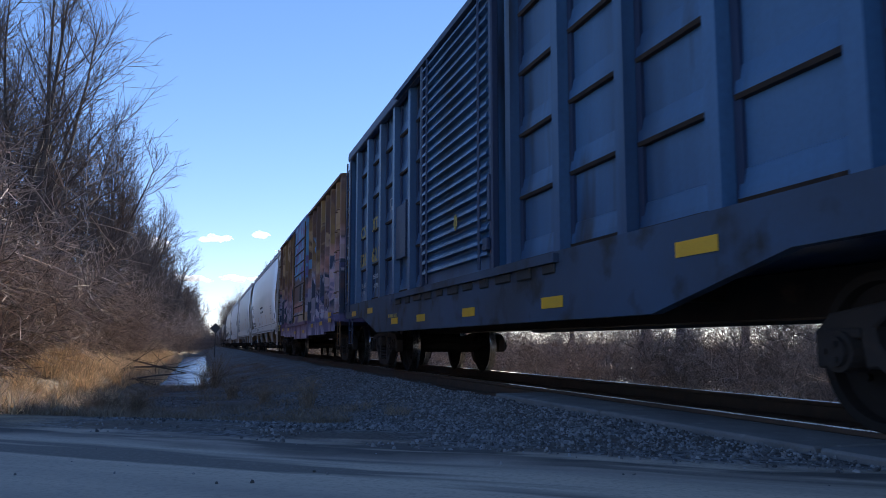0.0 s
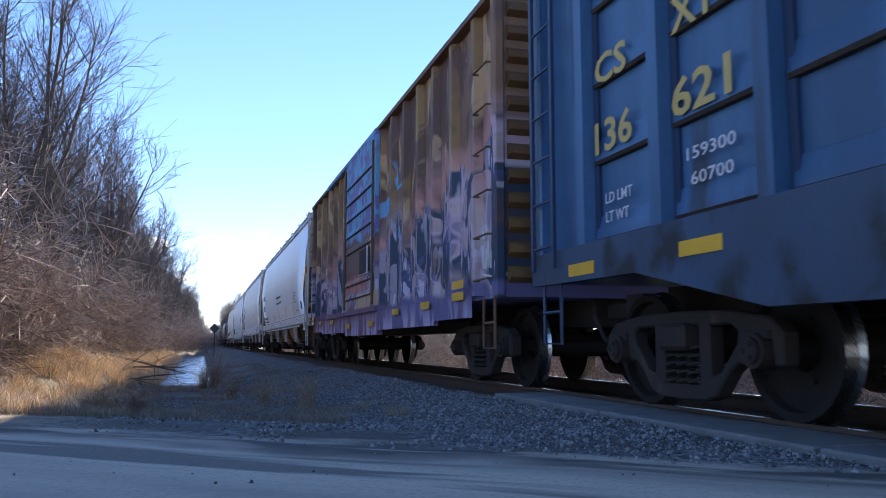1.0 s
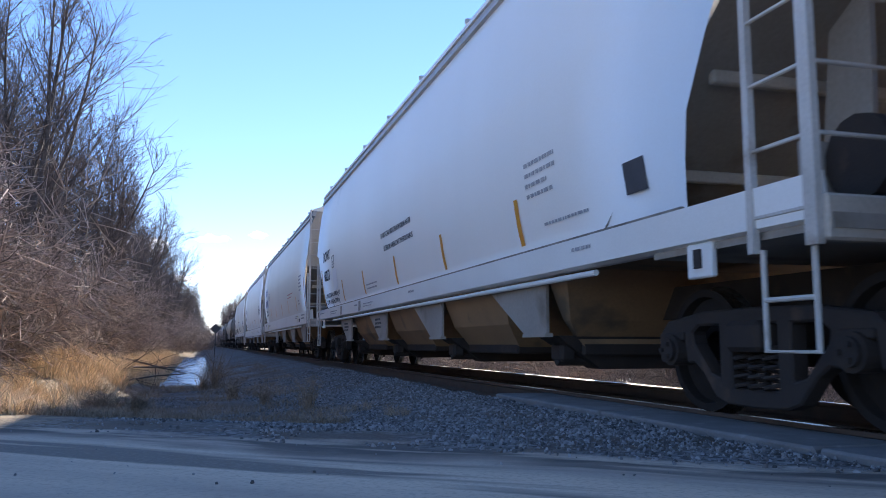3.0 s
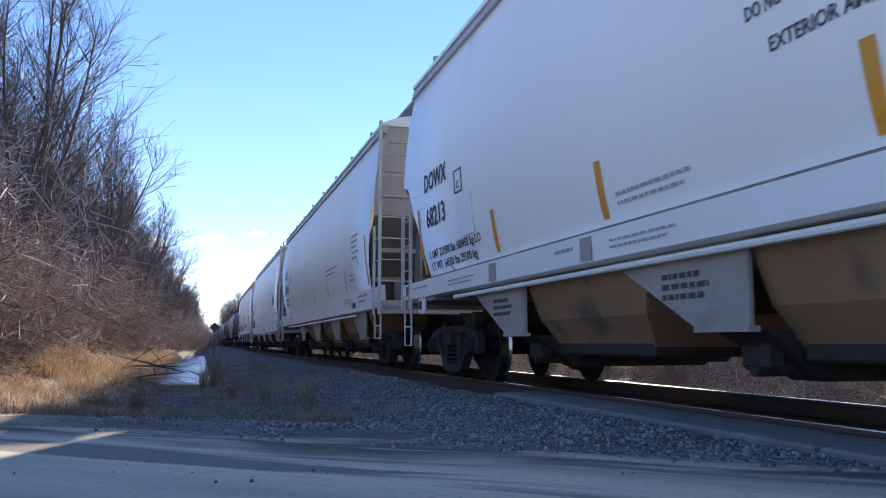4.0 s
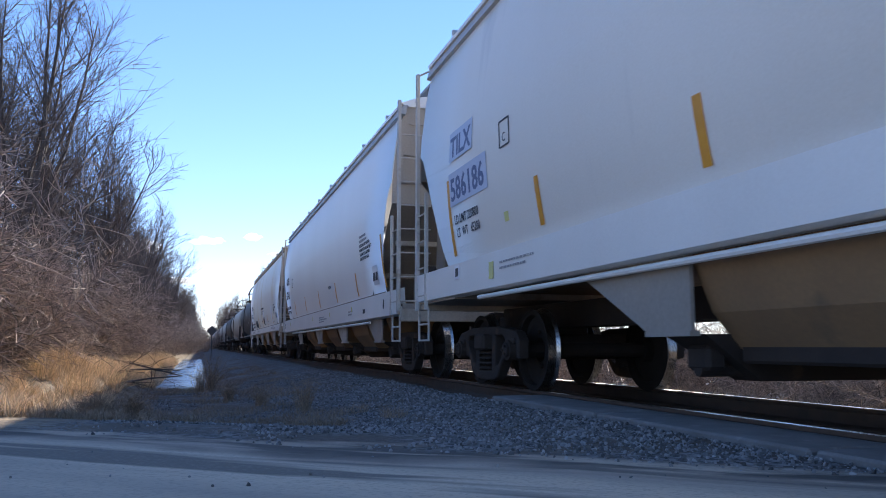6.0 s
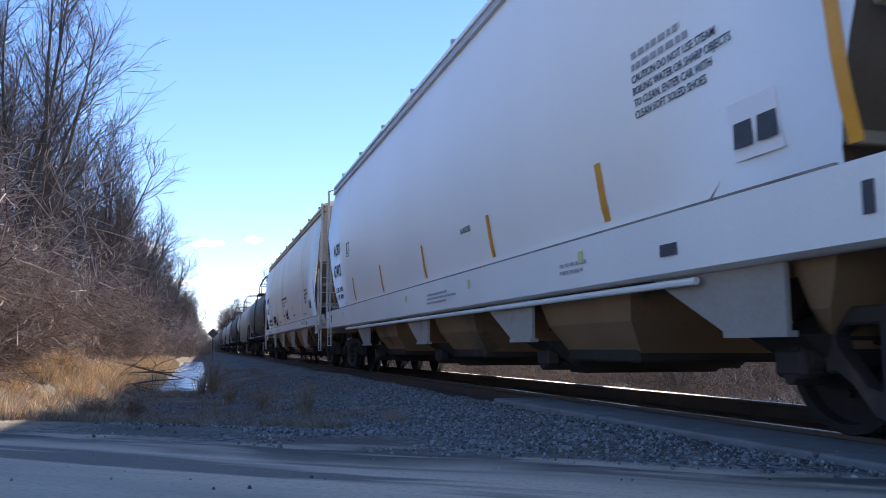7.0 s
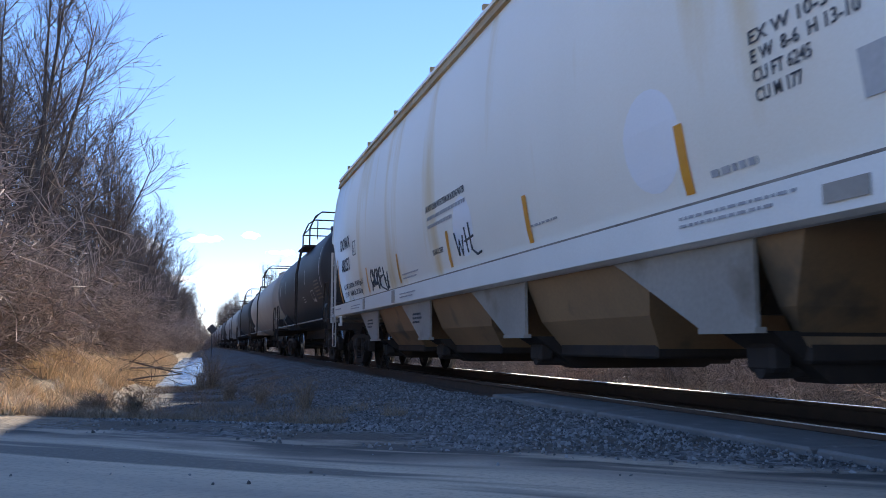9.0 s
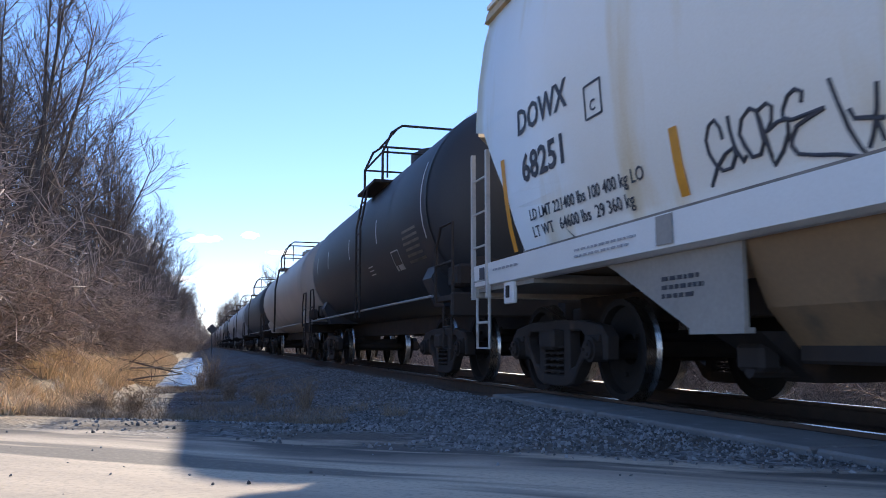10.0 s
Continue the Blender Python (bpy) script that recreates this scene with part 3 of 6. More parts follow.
        box(bm, (0, yy, 0.95), (2.7, 0.16, 0.2))
        part("crossbearer", bm, M["iron"], car)
    if detail:
        X = -W - 0.006
        for body, y, z, size, w in (("CS", 6.76, 2.60, 0.33, 0.52), ("XT", 5.62, 2.62, 0.33, 0.52), ("136", 6.78, 2.03, 0.36, 0.60), ("621", 5.64, 2.03, 0.36, 0.66)):
            text("car_mark", body, size, M["ink_yellow"], car, y, z, X + 0.078, width=w)
        for body, y, z, w in (("LD LMT", 6.62, 1.60, 0.42), ("LT WT", 6.62, 1.45, 0.36), ("159300", 5.48, 1.70, 0.52), ("60700", 5.44, 1.53, 0.45)):
            text("weight_mark", body, 0.12, M["ink_white"], car, y, z, X + 0.078, width=w)
        bm = B()
        box(bm, (-W + 0.06, 3.07, 2.30), (0.08, 0.66, 0.85), bevel=0.01)
        part("placard_board", bm, M["blue_dark"], car, "dark steel placard board")
        bm = B()
        for yy, z, w, h in ((2.74, 2.30, 0.03, 0.9), (3.07, 1.87, 0.70, 0.03)):
            box(bm, (-W + 0.04, yy, z), (0.05, w, h))
        part("placard_frame", bm, M["blue_dark"], car)
        bm = B()
        pipe(bm, [(-W - 0.088, y, z) for y, z in curl(-0.25, 1.95, 0.05, 0.085, 0, 360)], 0.008)
        tube(bm, (-W - 0.088, -0.25, 2.05), (-W - 0.088, -0.25, 1.85), 0.007, 5)
        part("chalk_mark", bm, M["ink_yellow"], car, "yellow hand-drawn oval mark")
        framed_mark(car, 4.12, 2.86, -W + 0.115)
        bm = B()
        plate(bm, -W - 0.043, 3.5, 1.20, 0.22, 0.16)
        part("routing_board", bm, M["blue_dark"], car)
        text("valve_mark", "RETAINING VALVE", 0.08, M["ink_yellow"], car, 3.65, 0.92, -W - 0.045, width=0.62)
    for y in (-6.7, 6.2):
        truck(car, y)
    coupler(car, L)
    return car

def brown_boxcar(centre):
    L, W, Z0, Z1 = 7.70, 1.47, 1.0, 4.40
    car = car_root("boxcar", centre, "rust-brown ribbed boxcar covered in purple graffiti", "boxcar")
    bm = B()
    box(bm, (0, 0, (Z0 + Z1) / 2), (2 * W - 0.18, 2 * L - 0.10, Z1 - Z0))
    part("body", bm, M["tag_rust"], car)
    bm = B()
    prism(bm, [(-W - 0.04, 4.36), (-W - 0.04, 4.43), (-0.7, 4.55), (0, 4.60), (0.7, 4.55), (W + 0.04, 4.43), (W + 0.04, 4.36)], "y", -L, L)
    part("roof", bm, M["rust_dark"], car)
    for s in (-1, 1):
        for yy in (-6.90, -6.0, -5.13, -4.27, -3.40, -2.50, -1.66, 1.66, 2.30, 3.0, 3.77, 4.60, 5.72, 6.72):
            bm = B()
            prism(bm, [(s * (W - 0.10), yy - 0.11), (s * (W + 0.005), yy - 0.06), (s * (W + 0.005), yy + 0.06), (s * (W - 0.10), yy + 0.11)], "z", 1.04, 4.36)
            part("post", bm, M["tag_post"], car)
        bm = B()
        for q in (-1, 1):
            prism(bm, [(q * 1.7, 0.74), (q * 5.3, 0.74), (q * 5.35, 0.80), (q * 6.75, 0.80), (q * 6.75, 1.08), (q * 1.7, 1.08)], "x", s * W - 0.03, s * W + 0.03)
        prism(bm, [(-1.7, 0.66), (1.7, 0.66), (1.7, 1.08), (-1.7, 1.08)], "x", s * W - 0.03, s * W + 0.05)
        part("side_sill", bm, M["tag_rust"], car)
        bm = B()
        box(bm, (s * (W + 0.02), 0, 2.70), (0.10, 3.2, 3.24))
        door = part("door", bm, M["tag_door"], car)
        for z in (1.44, 1.72, 2.40, 2.75, 3.10, 3.45, 3.80):
            bm = B()
            prism(bm, [(s * (W + 0.06), z - 0.03), (s * (W + 0.10), z - 0.03), (s * (W + 0.10), z), (s * (W + 0.06), z + 0.09)], "y", -1.40, 1.40)
            rib = part("door_rib", bm, M["tag_door"], door)
            # a thin dark strip under each door rib
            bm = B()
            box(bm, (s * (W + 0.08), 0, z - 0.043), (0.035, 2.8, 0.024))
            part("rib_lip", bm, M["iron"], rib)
        for yy in (-1.47, 1.47):
            bm = B()
            tube(bm, (s * (W + 0.10), yy, 1.2), (s * (W + 0.10), yy, 4.2), 0.022)
            part("lock_rod", bm, M["rust_dark"], door)
        bm = B()
        box(bm, (s * (W + 0.075), -0.62, 2.06), (0.03, 0.95, 0.46), bevel=0.012)
        part("door_panel", bm, M["iron"], door, "dark rusty panel on the door")
        bm = B()
        pipe(bm, [(s * (W + 0.12), -1.10, 2.30), (s * (W + 0.12), -1.10, 1.80), (s * (W + 0.12), -0.30, 1.80)], 0.014)
        part("door_lever", bm, M["ink_white"], door, "pale worn lever rod")
        for z in (1.12, 4.36):
            bm = B()
            box(bm, (s * (W + 0.04), 1.4, z), (0.08, 6.0, 0.08))
            part("door_track", bm, M["tag_door"], car)
        for yy, z in ((-6.5, 1.20), (-6.5, 1.06), (-5.0, 1.02), (-3.2, 1.0), (-1.2, 0.86), (1.2, 0.86), (3.4, 1.0), (5.4, 1.02), (6.8, 1.18), (6.82, 1.05)):
            bm = B()
            plate(bm, s * (W + 0.07), yy, z, 0.457, 0.10)
            part("reflector", bm, M["yellow"], car, "yellow reflective strip")
        for q in (-1, 1):
            bm = B()
            box(bm, (s * (W - 0.04), q * (L - 0.07), 2.7), (0.12, 0.14, 3.4), bevel=0.02)
            part("corner_post", bm, M["tag_rust"], car)
            for k in range(6):
                bm = B()
                z = 1.20 + k * 0.48
                pipe(bm, [(s * W, q * (L - 0.12), z), (s * (W + 0.07), q * (L - 0.12), z), (s * (W + 0.07), q * (L - 0.58), z), (s * W, q * (L - 0.58), z)], 0.013)
                part("grab_iron", bm, M["rust_dark"], car)
            stirrup(car, s * (W - 0.02), q * (L - 0.32), 1.0, 0.55, M["rust_dark"])
    for q in (-1, 1):
        for k in range(12):
            z = 1.15 + k * 0.27
            bm = B()
            prism(bm, [(q * (L - 0.05), z), (q * (L + 0.04), z + 0.05), (q * (L + 0.04), z + 0.12), (q * (L - 0.05), z + 0.18)], "x", -1.33, 1.33)
            part("end_rib", bm, M["rust_dark"], car)
    bm = B()
    box(bm, (0, 0, 0.86), (0.45, 2 * L - 0.4, 0.34))
    part("centre_sill", bm, M["iron"], car)
    for yy in (-3.5, 0, 3.5):
        bm = B()
        box(bm, (0, yy, 0.95), (2.7, 0.16, 0.2))
        part("crossbearer", bm, M["iron"], car)
    for body, y, z, w in (("HF", 6.45, 2.27, 0.34), ("SR", 5.52, 2.27, 0.40), ("208", 6.47, 1.89, 0.50), ("836", 5.53, 1.91, 0.50)):
        text("car_mark", body, 0.24, M["ink_white"], car, y, z, -W + 0.082, width=w)
    framed_mark(car, 1.84, 1.56, -W - 0.012)
    # white marker tag beside the corner
    for pts in ([(-6.98, 1.62), (-7.02, 1.36), (-7.10, 1.34), (-7.12, 1.58)], curl(-7.06, 1.76, 0.07, 0.08, 0, 360), [(-7.16, 1.66), (-7.20, 1.36), (-7.28, 1.52), (-7.26, 1.34)], [(-7.36, 1.62), (-7.34, 1.38)], [(-7.24, 1.50), (-7.44, 1.54)], [(-7.0, 1.28), (-7.3, 1.24)]):
        bm = B()
        pipe(bm, [(-W + 0.086, y, z) for y, z in pts], 0.016)
        part("tag_stroke", bm, M["ink_white"], car, "white marker graffiti stroke")
    for y in (-5.9, 5.9):
        truck(car, y)
    coupler(car, L)
    return car

# ---- covered hoppers ----
SIDE = [(1.36, 1.30), (1.45, 1.62), (1.51, 2.0), (1.55, 2.45), (1.56, 2.9), (1.53, 3.35), (1.46, 3.8), (1.38, 4.08), (1.32, 4.20)]

def smoothstep(t):
    t = min(max(t, 0), 1)
    return t * t * (3 - 2 * t)

def side_x(z):
    for (xa, za), (xb, zb) in zip(SIDE, SIDE[1:]):
        if za <= z <= zb:
            return xa + (xb - xa) * (z - za) / (zb - za)
    return SIDE[0][0]

def side_tilt(z):
    return math.degrees(math.atan2(side_x(z + 0.1) - side_x(z - 0.1), 0.2))

def hopper(centre, half, paint, sillpaint, eave, label, cut="straight", lift=0.0, s0=1.12, s1=1.40, pipes=True, tc=7.9, bays=(-5.7, -2.2, 1.3, 4.8), bay_length=2.05, slope=0.35, hole=0.98):
    """A covered hopper with curved sides, sloped end sheets, end platforms and discharge bays."""
    car = car_root("hopper_car", centre, label, "hopper car")
    L = half
    # the side's end line: distance in from the car's end, by height
    def inset(z, depth=0.98):
        if cut == "round":
            return 0.40 + depth * min(1.0, max(0.0, (3.15 - z) / 1.75)) ** 0.62
        prev = (5.0, 0.36)
        for zz, d in ((2.85, 0.36), (2.78, 0.62), (2.0, 1.16), (1.3, 1.40)):
            if z >= zz:
                return d + (prev[1] - d) * (z - zz) / (prev[0] - zz)
            prev = (zz, d)
        return 1.4
    def eaves(z):
        return z + lift * smoothstep((z - 3.2) / 1.0)
    zs = [1.30, 1.5, 1.7, 1.85, 2.0, 2.2, 2.4, 2.6, 2.78, 2.85, 2.95, 3.05, 3.15, 3.35, 3.6, 3.8, 4.0, 4.08, 4.20]
    for s in (-1, 1):
        bm = B()
        cols = 9
        rows = []
        for z in zs:
            a, b = -(L - inset(z, hole)), L - inset(z)
            rows.append([(s * side_x(z), a + (b - a) * i / cols, eaves(z)) for i in range(cols + 1)])
        sheet(bm, rows, 0.012)
        part("side_sheet", bm, paint, car, smooth=True)
        bm = B()
        prism(bm, [(s * 1.43, s0), (s * 1.50, s0 + 0.02), (s * 1.51, s1 - 0.03), (s * 1.39, s1), (s * 1.36, s0)], "y", -L + 0.12, L - 0.12)
        part("side_sill", bm, sillpaint, car)
        bm = B()
        box(bm, (s * 1.405, 0, s1 + 0.006), (0.03, 2 * L - 2.8, 0.016))
        part("weld_seam", bm, M["seam"], car)
        bm = B()
        tube(bm, (s * 1.44, -L + 2.6, s0 - 0.05), (s * 1.44, L - 2.6, s0 - 0.05), 0.026, 8)
        if pipes:
            part("sill_pipe", bm, sillpaint, car)
        else:
            bm.free()
        bm = B()
        # rusty on one car; the others' grey draws the overhang's shadow strip
        prism(bm, [(s * 1.34, 4.04 + lift), (s * 1.43, 4.06 + lift), (s * 1.39, 4.20 + lift), (s * 1.30, 4.21 + lift)], "y", -L + 0.30, L - 0.30)
        part("eave_rail", bm, eave, car)
    bm = B()
    prism(bm, [(x, z + lift) for x, z in ((-1.42, 4.20), (-1.42, 4.25), (-1.1, 4.37), (-0.6, 4.47), (0, 4.50), (0.6, 4.47), (1.1, 4.37), (1.42, 4.25), (1.42, 4.20))], "y", -L + 0.36, L - 0.36)
    part("roof", bm, paint, car)
    for s in (-1, 1):
        bm = B()
        box(bm, (s * 0.62, 0, 4.64 + lift), (0.55, 2 * L - 0.3, 0.04))
        for k in range(int(L * 2 / 1.6)):
            box(bm, (s * 0.62, -L + 0.5 + k * 1.6, 4.54 + lift), (0.05, 0.05, 0.2))
        part("running_board", bm, M["grating"], car)
    for k in range(5):
        bm = B()
        box(bm, (0, -L + 2.4 + k * (2 * L - 4.8) / 4, 4.55 + lift), (0.5, 2.2, 0.12), bevel=0.03)
        part("hatch", bm, paint, car)
    for k in range(8):
        bm = B()
        box(bm, (-1.30, -L + 1.5 + k * (2 * L - 3) / 7, 4.32 + lift), (0.22, 0.06, 0.06))
        part("hatch_bracket", bm, eave, car)
    for q in (-1, 1):
        # end sheet: upright above, sloping in below
        bm = B()
        prof = [(z, side_x(z) - 0.012) for z in (2.8, 3.0, 3.3, 3.6, 3.9, 4.2)]
        e = q * (L - 0.40)
        rows = [[(-x, e, eaves(z)), (0, e, eaves(z)), (x, e, eaves(z))] for z, x in prof]
        rows += [[(-1.3, e, 4.22 + lift), (0, e, 4.48 + lift), (1.3, e, 4.22 + lift)]]
        sheet(bm, rows, 0.012)
        part("end_sheet", bm, M["end_dirty"], car, "dirt-streaked upright end sheet")
        for z in (3.15, 3.55, 3.95):
            bm = B()
            box(bm, (0, e + q * 0.02, eaves(z)), (2 * side_x(z) - 0.3, 0.035, 0.03))
            part("end_seam", bm, M["end_dirty"], car)
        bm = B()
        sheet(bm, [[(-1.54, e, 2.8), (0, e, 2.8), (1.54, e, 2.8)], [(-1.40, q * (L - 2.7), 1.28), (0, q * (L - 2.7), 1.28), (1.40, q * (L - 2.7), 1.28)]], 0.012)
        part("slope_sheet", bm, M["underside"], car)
        for z in (1.75, 2.25):
            bm = B()
            box(bm, (0, q * (L - 0.40 - 2.3 * (2.8 - z) / 1.52 + 0.05), z), (2.6, 0.07, 0.09), bevel=0.01)
            part("slope_stiffener", bm, M["end_dirty"], car)
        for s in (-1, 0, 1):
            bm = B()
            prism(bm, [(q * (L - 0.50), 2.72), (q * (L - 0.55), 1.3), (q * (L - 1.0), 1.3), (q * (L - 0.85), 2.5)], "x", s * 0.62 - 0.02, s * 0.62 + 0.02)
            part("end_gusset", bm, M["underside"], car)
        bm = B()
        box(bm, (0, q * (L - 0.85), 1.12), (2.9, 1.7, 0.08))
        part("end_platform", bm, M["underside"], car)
        bm = B()
        box(bm, (0, q * (L - 0.06), s0 + 0.02), (2.96, 0.10, 0.24), bevel=0.015)
        part("end_sill", bm, M["end_dirty"], car)
        bm = B()
        box(bm, (0.2, q * (L - 0.75), 1.42), (0.75, 0.45, 0.45), bevel=0.08)
        tube(bm, (-0.6, q * (L - 0.5), 1.38), (-0.05, q * (L - 0.5), 1.38), 0.15, 12)
        tube(bm, (-0.95, q * (L - 0.35), 1.55), (-0.85, q * (L - 0.35), 1.55), 0.25, 14)
        part("brake_gear", bm, M["iron"], car)
        for s in (-1, 1):
            # corner ladders: side and end
            tall = 4.2 + lift if q < 0 or cut == "round" else 2.66
            bm = B()
            for yy, top in ((L - 0.08, tall), (L - 0.56, 2.62)):
                box(bm, (s * 1.50, q * yy, (1.0 + top) / 2), (0.045, 0.09 if top > 4 else 0.05, top - 1.0))
            for k in range(8):
                z = 1.2 + k * 0.38
                if z < 2.6:
                    tube(bm, (s * 1.50, q * (L - 0.08), z), (s * 1.50, q * (L - 0.56), z), 0.013, 6)
                if z < tall and q < 0:
                    tube(bm, (s * 1.50, q * (L - 0.06), z), (s * 0.98, q * (L - 0.06), z), 0.013, 6)
            if tall > 4:
                tube(bm, (s * 1.50, q * (L - 0.08), tall - 0.02), (s * 1.34, q * (L - 0.40), tall), 0.016, 6)
            part("ladder", bm, M["grimy_sill"], car)
            if cut == "round":
                stirrup(car, s * 1.47, q * (L - 0.34), 1.02, 0.44, M["grimy_sill"], 0.50)
                continue
            stirrup(car, s * 1.47, q * (L - 0.32), 1.02, 0.56, M["grimy_sill"], 0.40)
            bm = B()
            box(bm, (s * 1.46, q * (L - 1.12), s0 - 0.10), (0.05, 0.26, 0.22), bevel=0.01)
            part("jacking_pad", bm, sillpaint, car)
            bm = B()
            box(bm, (s * 1.492, q * (L - 1.12), s0 - 0.09), (0.02, 0.07, 0.12))
            part("jacking_hole", bm, M["iron"], car)
    # discharge bays: a sloped tan trough beside a pale gusset sheet
    for yr in bays:
        bm = B()
        a, b = yr - (bay_length if yr > -5.5 else 0.15), yr
        lo = [bm.verts.new(p) for p in ((-0.95, a + 0.25, 0.46), (0.95, a + 0.25, 0.46), (0.95, b, 0.46), (-0.95, b, 0.46))]
        md = [bm.verts.new(p) for p in ((-1.18, a, 0.72), (1.18, a, 0.72), (1.18, b, 0.72), (-1.18, b, 0.72))]
        hi = [bm.verts.new(p) for p in ((-1.38, a - slope, 1.2), (1.38, a - slope, 1.2), (1.38, b, 1.2), (-1.38, b, 1.2))]
        for r0, r1 in ((lo, md), (md, hi)):
            for i in range(4):
                bm.faces.new((r0[i], r0[(i + 1) % 4], r1[(i + 1) % 4], r1[i]))
        bm.faces.new(lo[::-1])
        bm.faces.new(hi)
        bmesh.ops.recalc_face_normals(bm, faces=bm.faces)
        bay = part("discharge_bay", bm, M["tan"], car, "tan sloped discharge bay")
        bm = B()
        box(bm, (0, (a + b) / 2 + 0.12, 0.45), (1.96, b - a - 0.25, 0.13), bevel=0.02)
        part("outlet_trough", bm, M["iron"], bay)
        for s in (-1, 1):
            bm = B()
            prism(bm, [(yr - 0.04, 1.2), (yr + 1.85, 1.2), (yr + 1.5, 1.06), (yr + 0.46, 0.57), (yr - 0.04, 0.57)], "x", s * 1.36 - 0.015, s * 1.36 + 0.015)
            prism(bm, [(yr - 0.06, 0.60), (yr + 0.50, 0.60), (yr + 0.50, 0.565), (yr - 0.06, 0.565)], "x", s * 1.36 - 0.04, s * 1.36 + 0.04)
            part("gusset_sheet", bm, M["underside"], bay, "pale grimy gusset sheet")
        bm = B()
        frustum(bm, (0, yr + 0.24, 0.26), (1.5, 0.30), (0, yr + 0.24, 0.58), (2.5, 0.50))
        tube(bm, (-1.15, yr + 0.24, 0.34), (1.15, yr + 0.24, 0.34), 0.05, 10)
        for s in (-1, 1):
            box(bm, (s * 1.08, yr + 0.24, 0.42), (0.16, 0.26, 0.18), bevel=0.03)
        part("outlet_gate", bm, M["iron"], bay)
    bm = B()
    box(bm, (0, 0, 1.19), (2.72, 2 * L - 1.9, 0.03))
    part("floor_plate", bm, M["tan"], car)
    for q in (-1, 1):
        bm = B()
        box(bm, (0, q * (L - 0.62), 1.42), (2.2, 0.05, 0.55))
        part("end_plate", bm, M["underside"], car)
    bm = B()
    box(bm, (0, 0, 0.88), (0.42, 2 * L - 0.3, 0.30))
    part("centre_sill", bm, M["iron"], car)
    for y in (-tc, tc):
        truck(car, y)
    coupler(car, L)
    return car

def strips(car, ys, z=1.70, h=0.46):
    for y in ys:
        bm = B()
        n = 4
        rows = []
        for i in range(n + 1):
            zz = z - h / 2 + h * i / n
            rows.append([(-side_x(zz) - 0.006, y + 0.05, zz), (-side_x(zz) - 0.006, y - 0.05, zz)])
        sheet(bm, rows, 0.002)
        part("reflector", bm, M["orange"], car, "orange reflective strip")

def mark(car, body, y, z, size, width, mat="ink"):
    zm = z + size * 0.35
    return text("stencil", body, size, M[mat], car, y, z, -side_x(zm) - 0.008 + math.tan(radians(side_tilt(zm))) * size * 0.35, side_tilt(zm), width=width)

def bars(car, y, z, widths, h=0.035, gap=0.07, mat="small_ink", x=None, cell=0.07):
    """Lines of small writing too small to read."""
    rnd = random.Random(y * 7 + z)
    for k, w in enumerate(widths):
        zz = z - k * gap
        xx = -side_x(zz) - 0.006 if x is None else x
        bm = B()
        p = 0.0
        while p < w:
            ww = min(rnd.uniform(0.4, 1.5) * cell, w - p)
            plate(bm, xx, y - p - ww / 2, zz, ww * 0.85, h * 0.75, 0 if x is not None else side_tilt(zz))
            p += ww + 0.018
        o = part("small_stencil", bm, M[mat], car, "line of small worn lettering")
        o["kind"] = "stuff"

def sticker(car, y, z, w, h, mat, x=None, name="sticker", label=""):
    bm = B()
    plate(bm, (-side_x(z) - 0.005) if x is None else x, y, z, w, h, side_tilt(z) if x is None else 0)
    return part(name, bm, M[mat], car, label)

def framed(car, y, z, w, h, mat="ink"):
    """A thin painted frame with a letter in it."""
    for dy, dz, ww, hh in ((0, h / 2, w, 0.018), (0, -h / 2, w, 0.018), (w / 2, 0, 0.018, h), (-w / 2, 0, 0.018, h)):
        sticker(car, y + dy, z + dz, ww, hh, mat, name="stencil_frame")
    mark(car, "C", y + 0.05, z - h * 0.33, 0.13, 0.09, mat)

def scrawl(car, lines, r=0.012, mat="ink"):
    """Marker-pen tag: strokes of (y, z) on the curved side."""
    for pts in lines:
        bm = B()
        pipe(bm, [(-side_x(z) - 0.003, y, z) for y, z in pts], r)
        part("tag_stroke", bm, M[mat], car, "black marker graffiti stroke")

def curl(cy, cz, ry, rz, a0, a1, n=9):
    return [(cy - ry * math.cos(radians(a0 + (a1 - a0) * i / n)), cz + rz * math.sin(radians(a0 + (a1 - a0) * i / n))) for i in range(n + 1)]

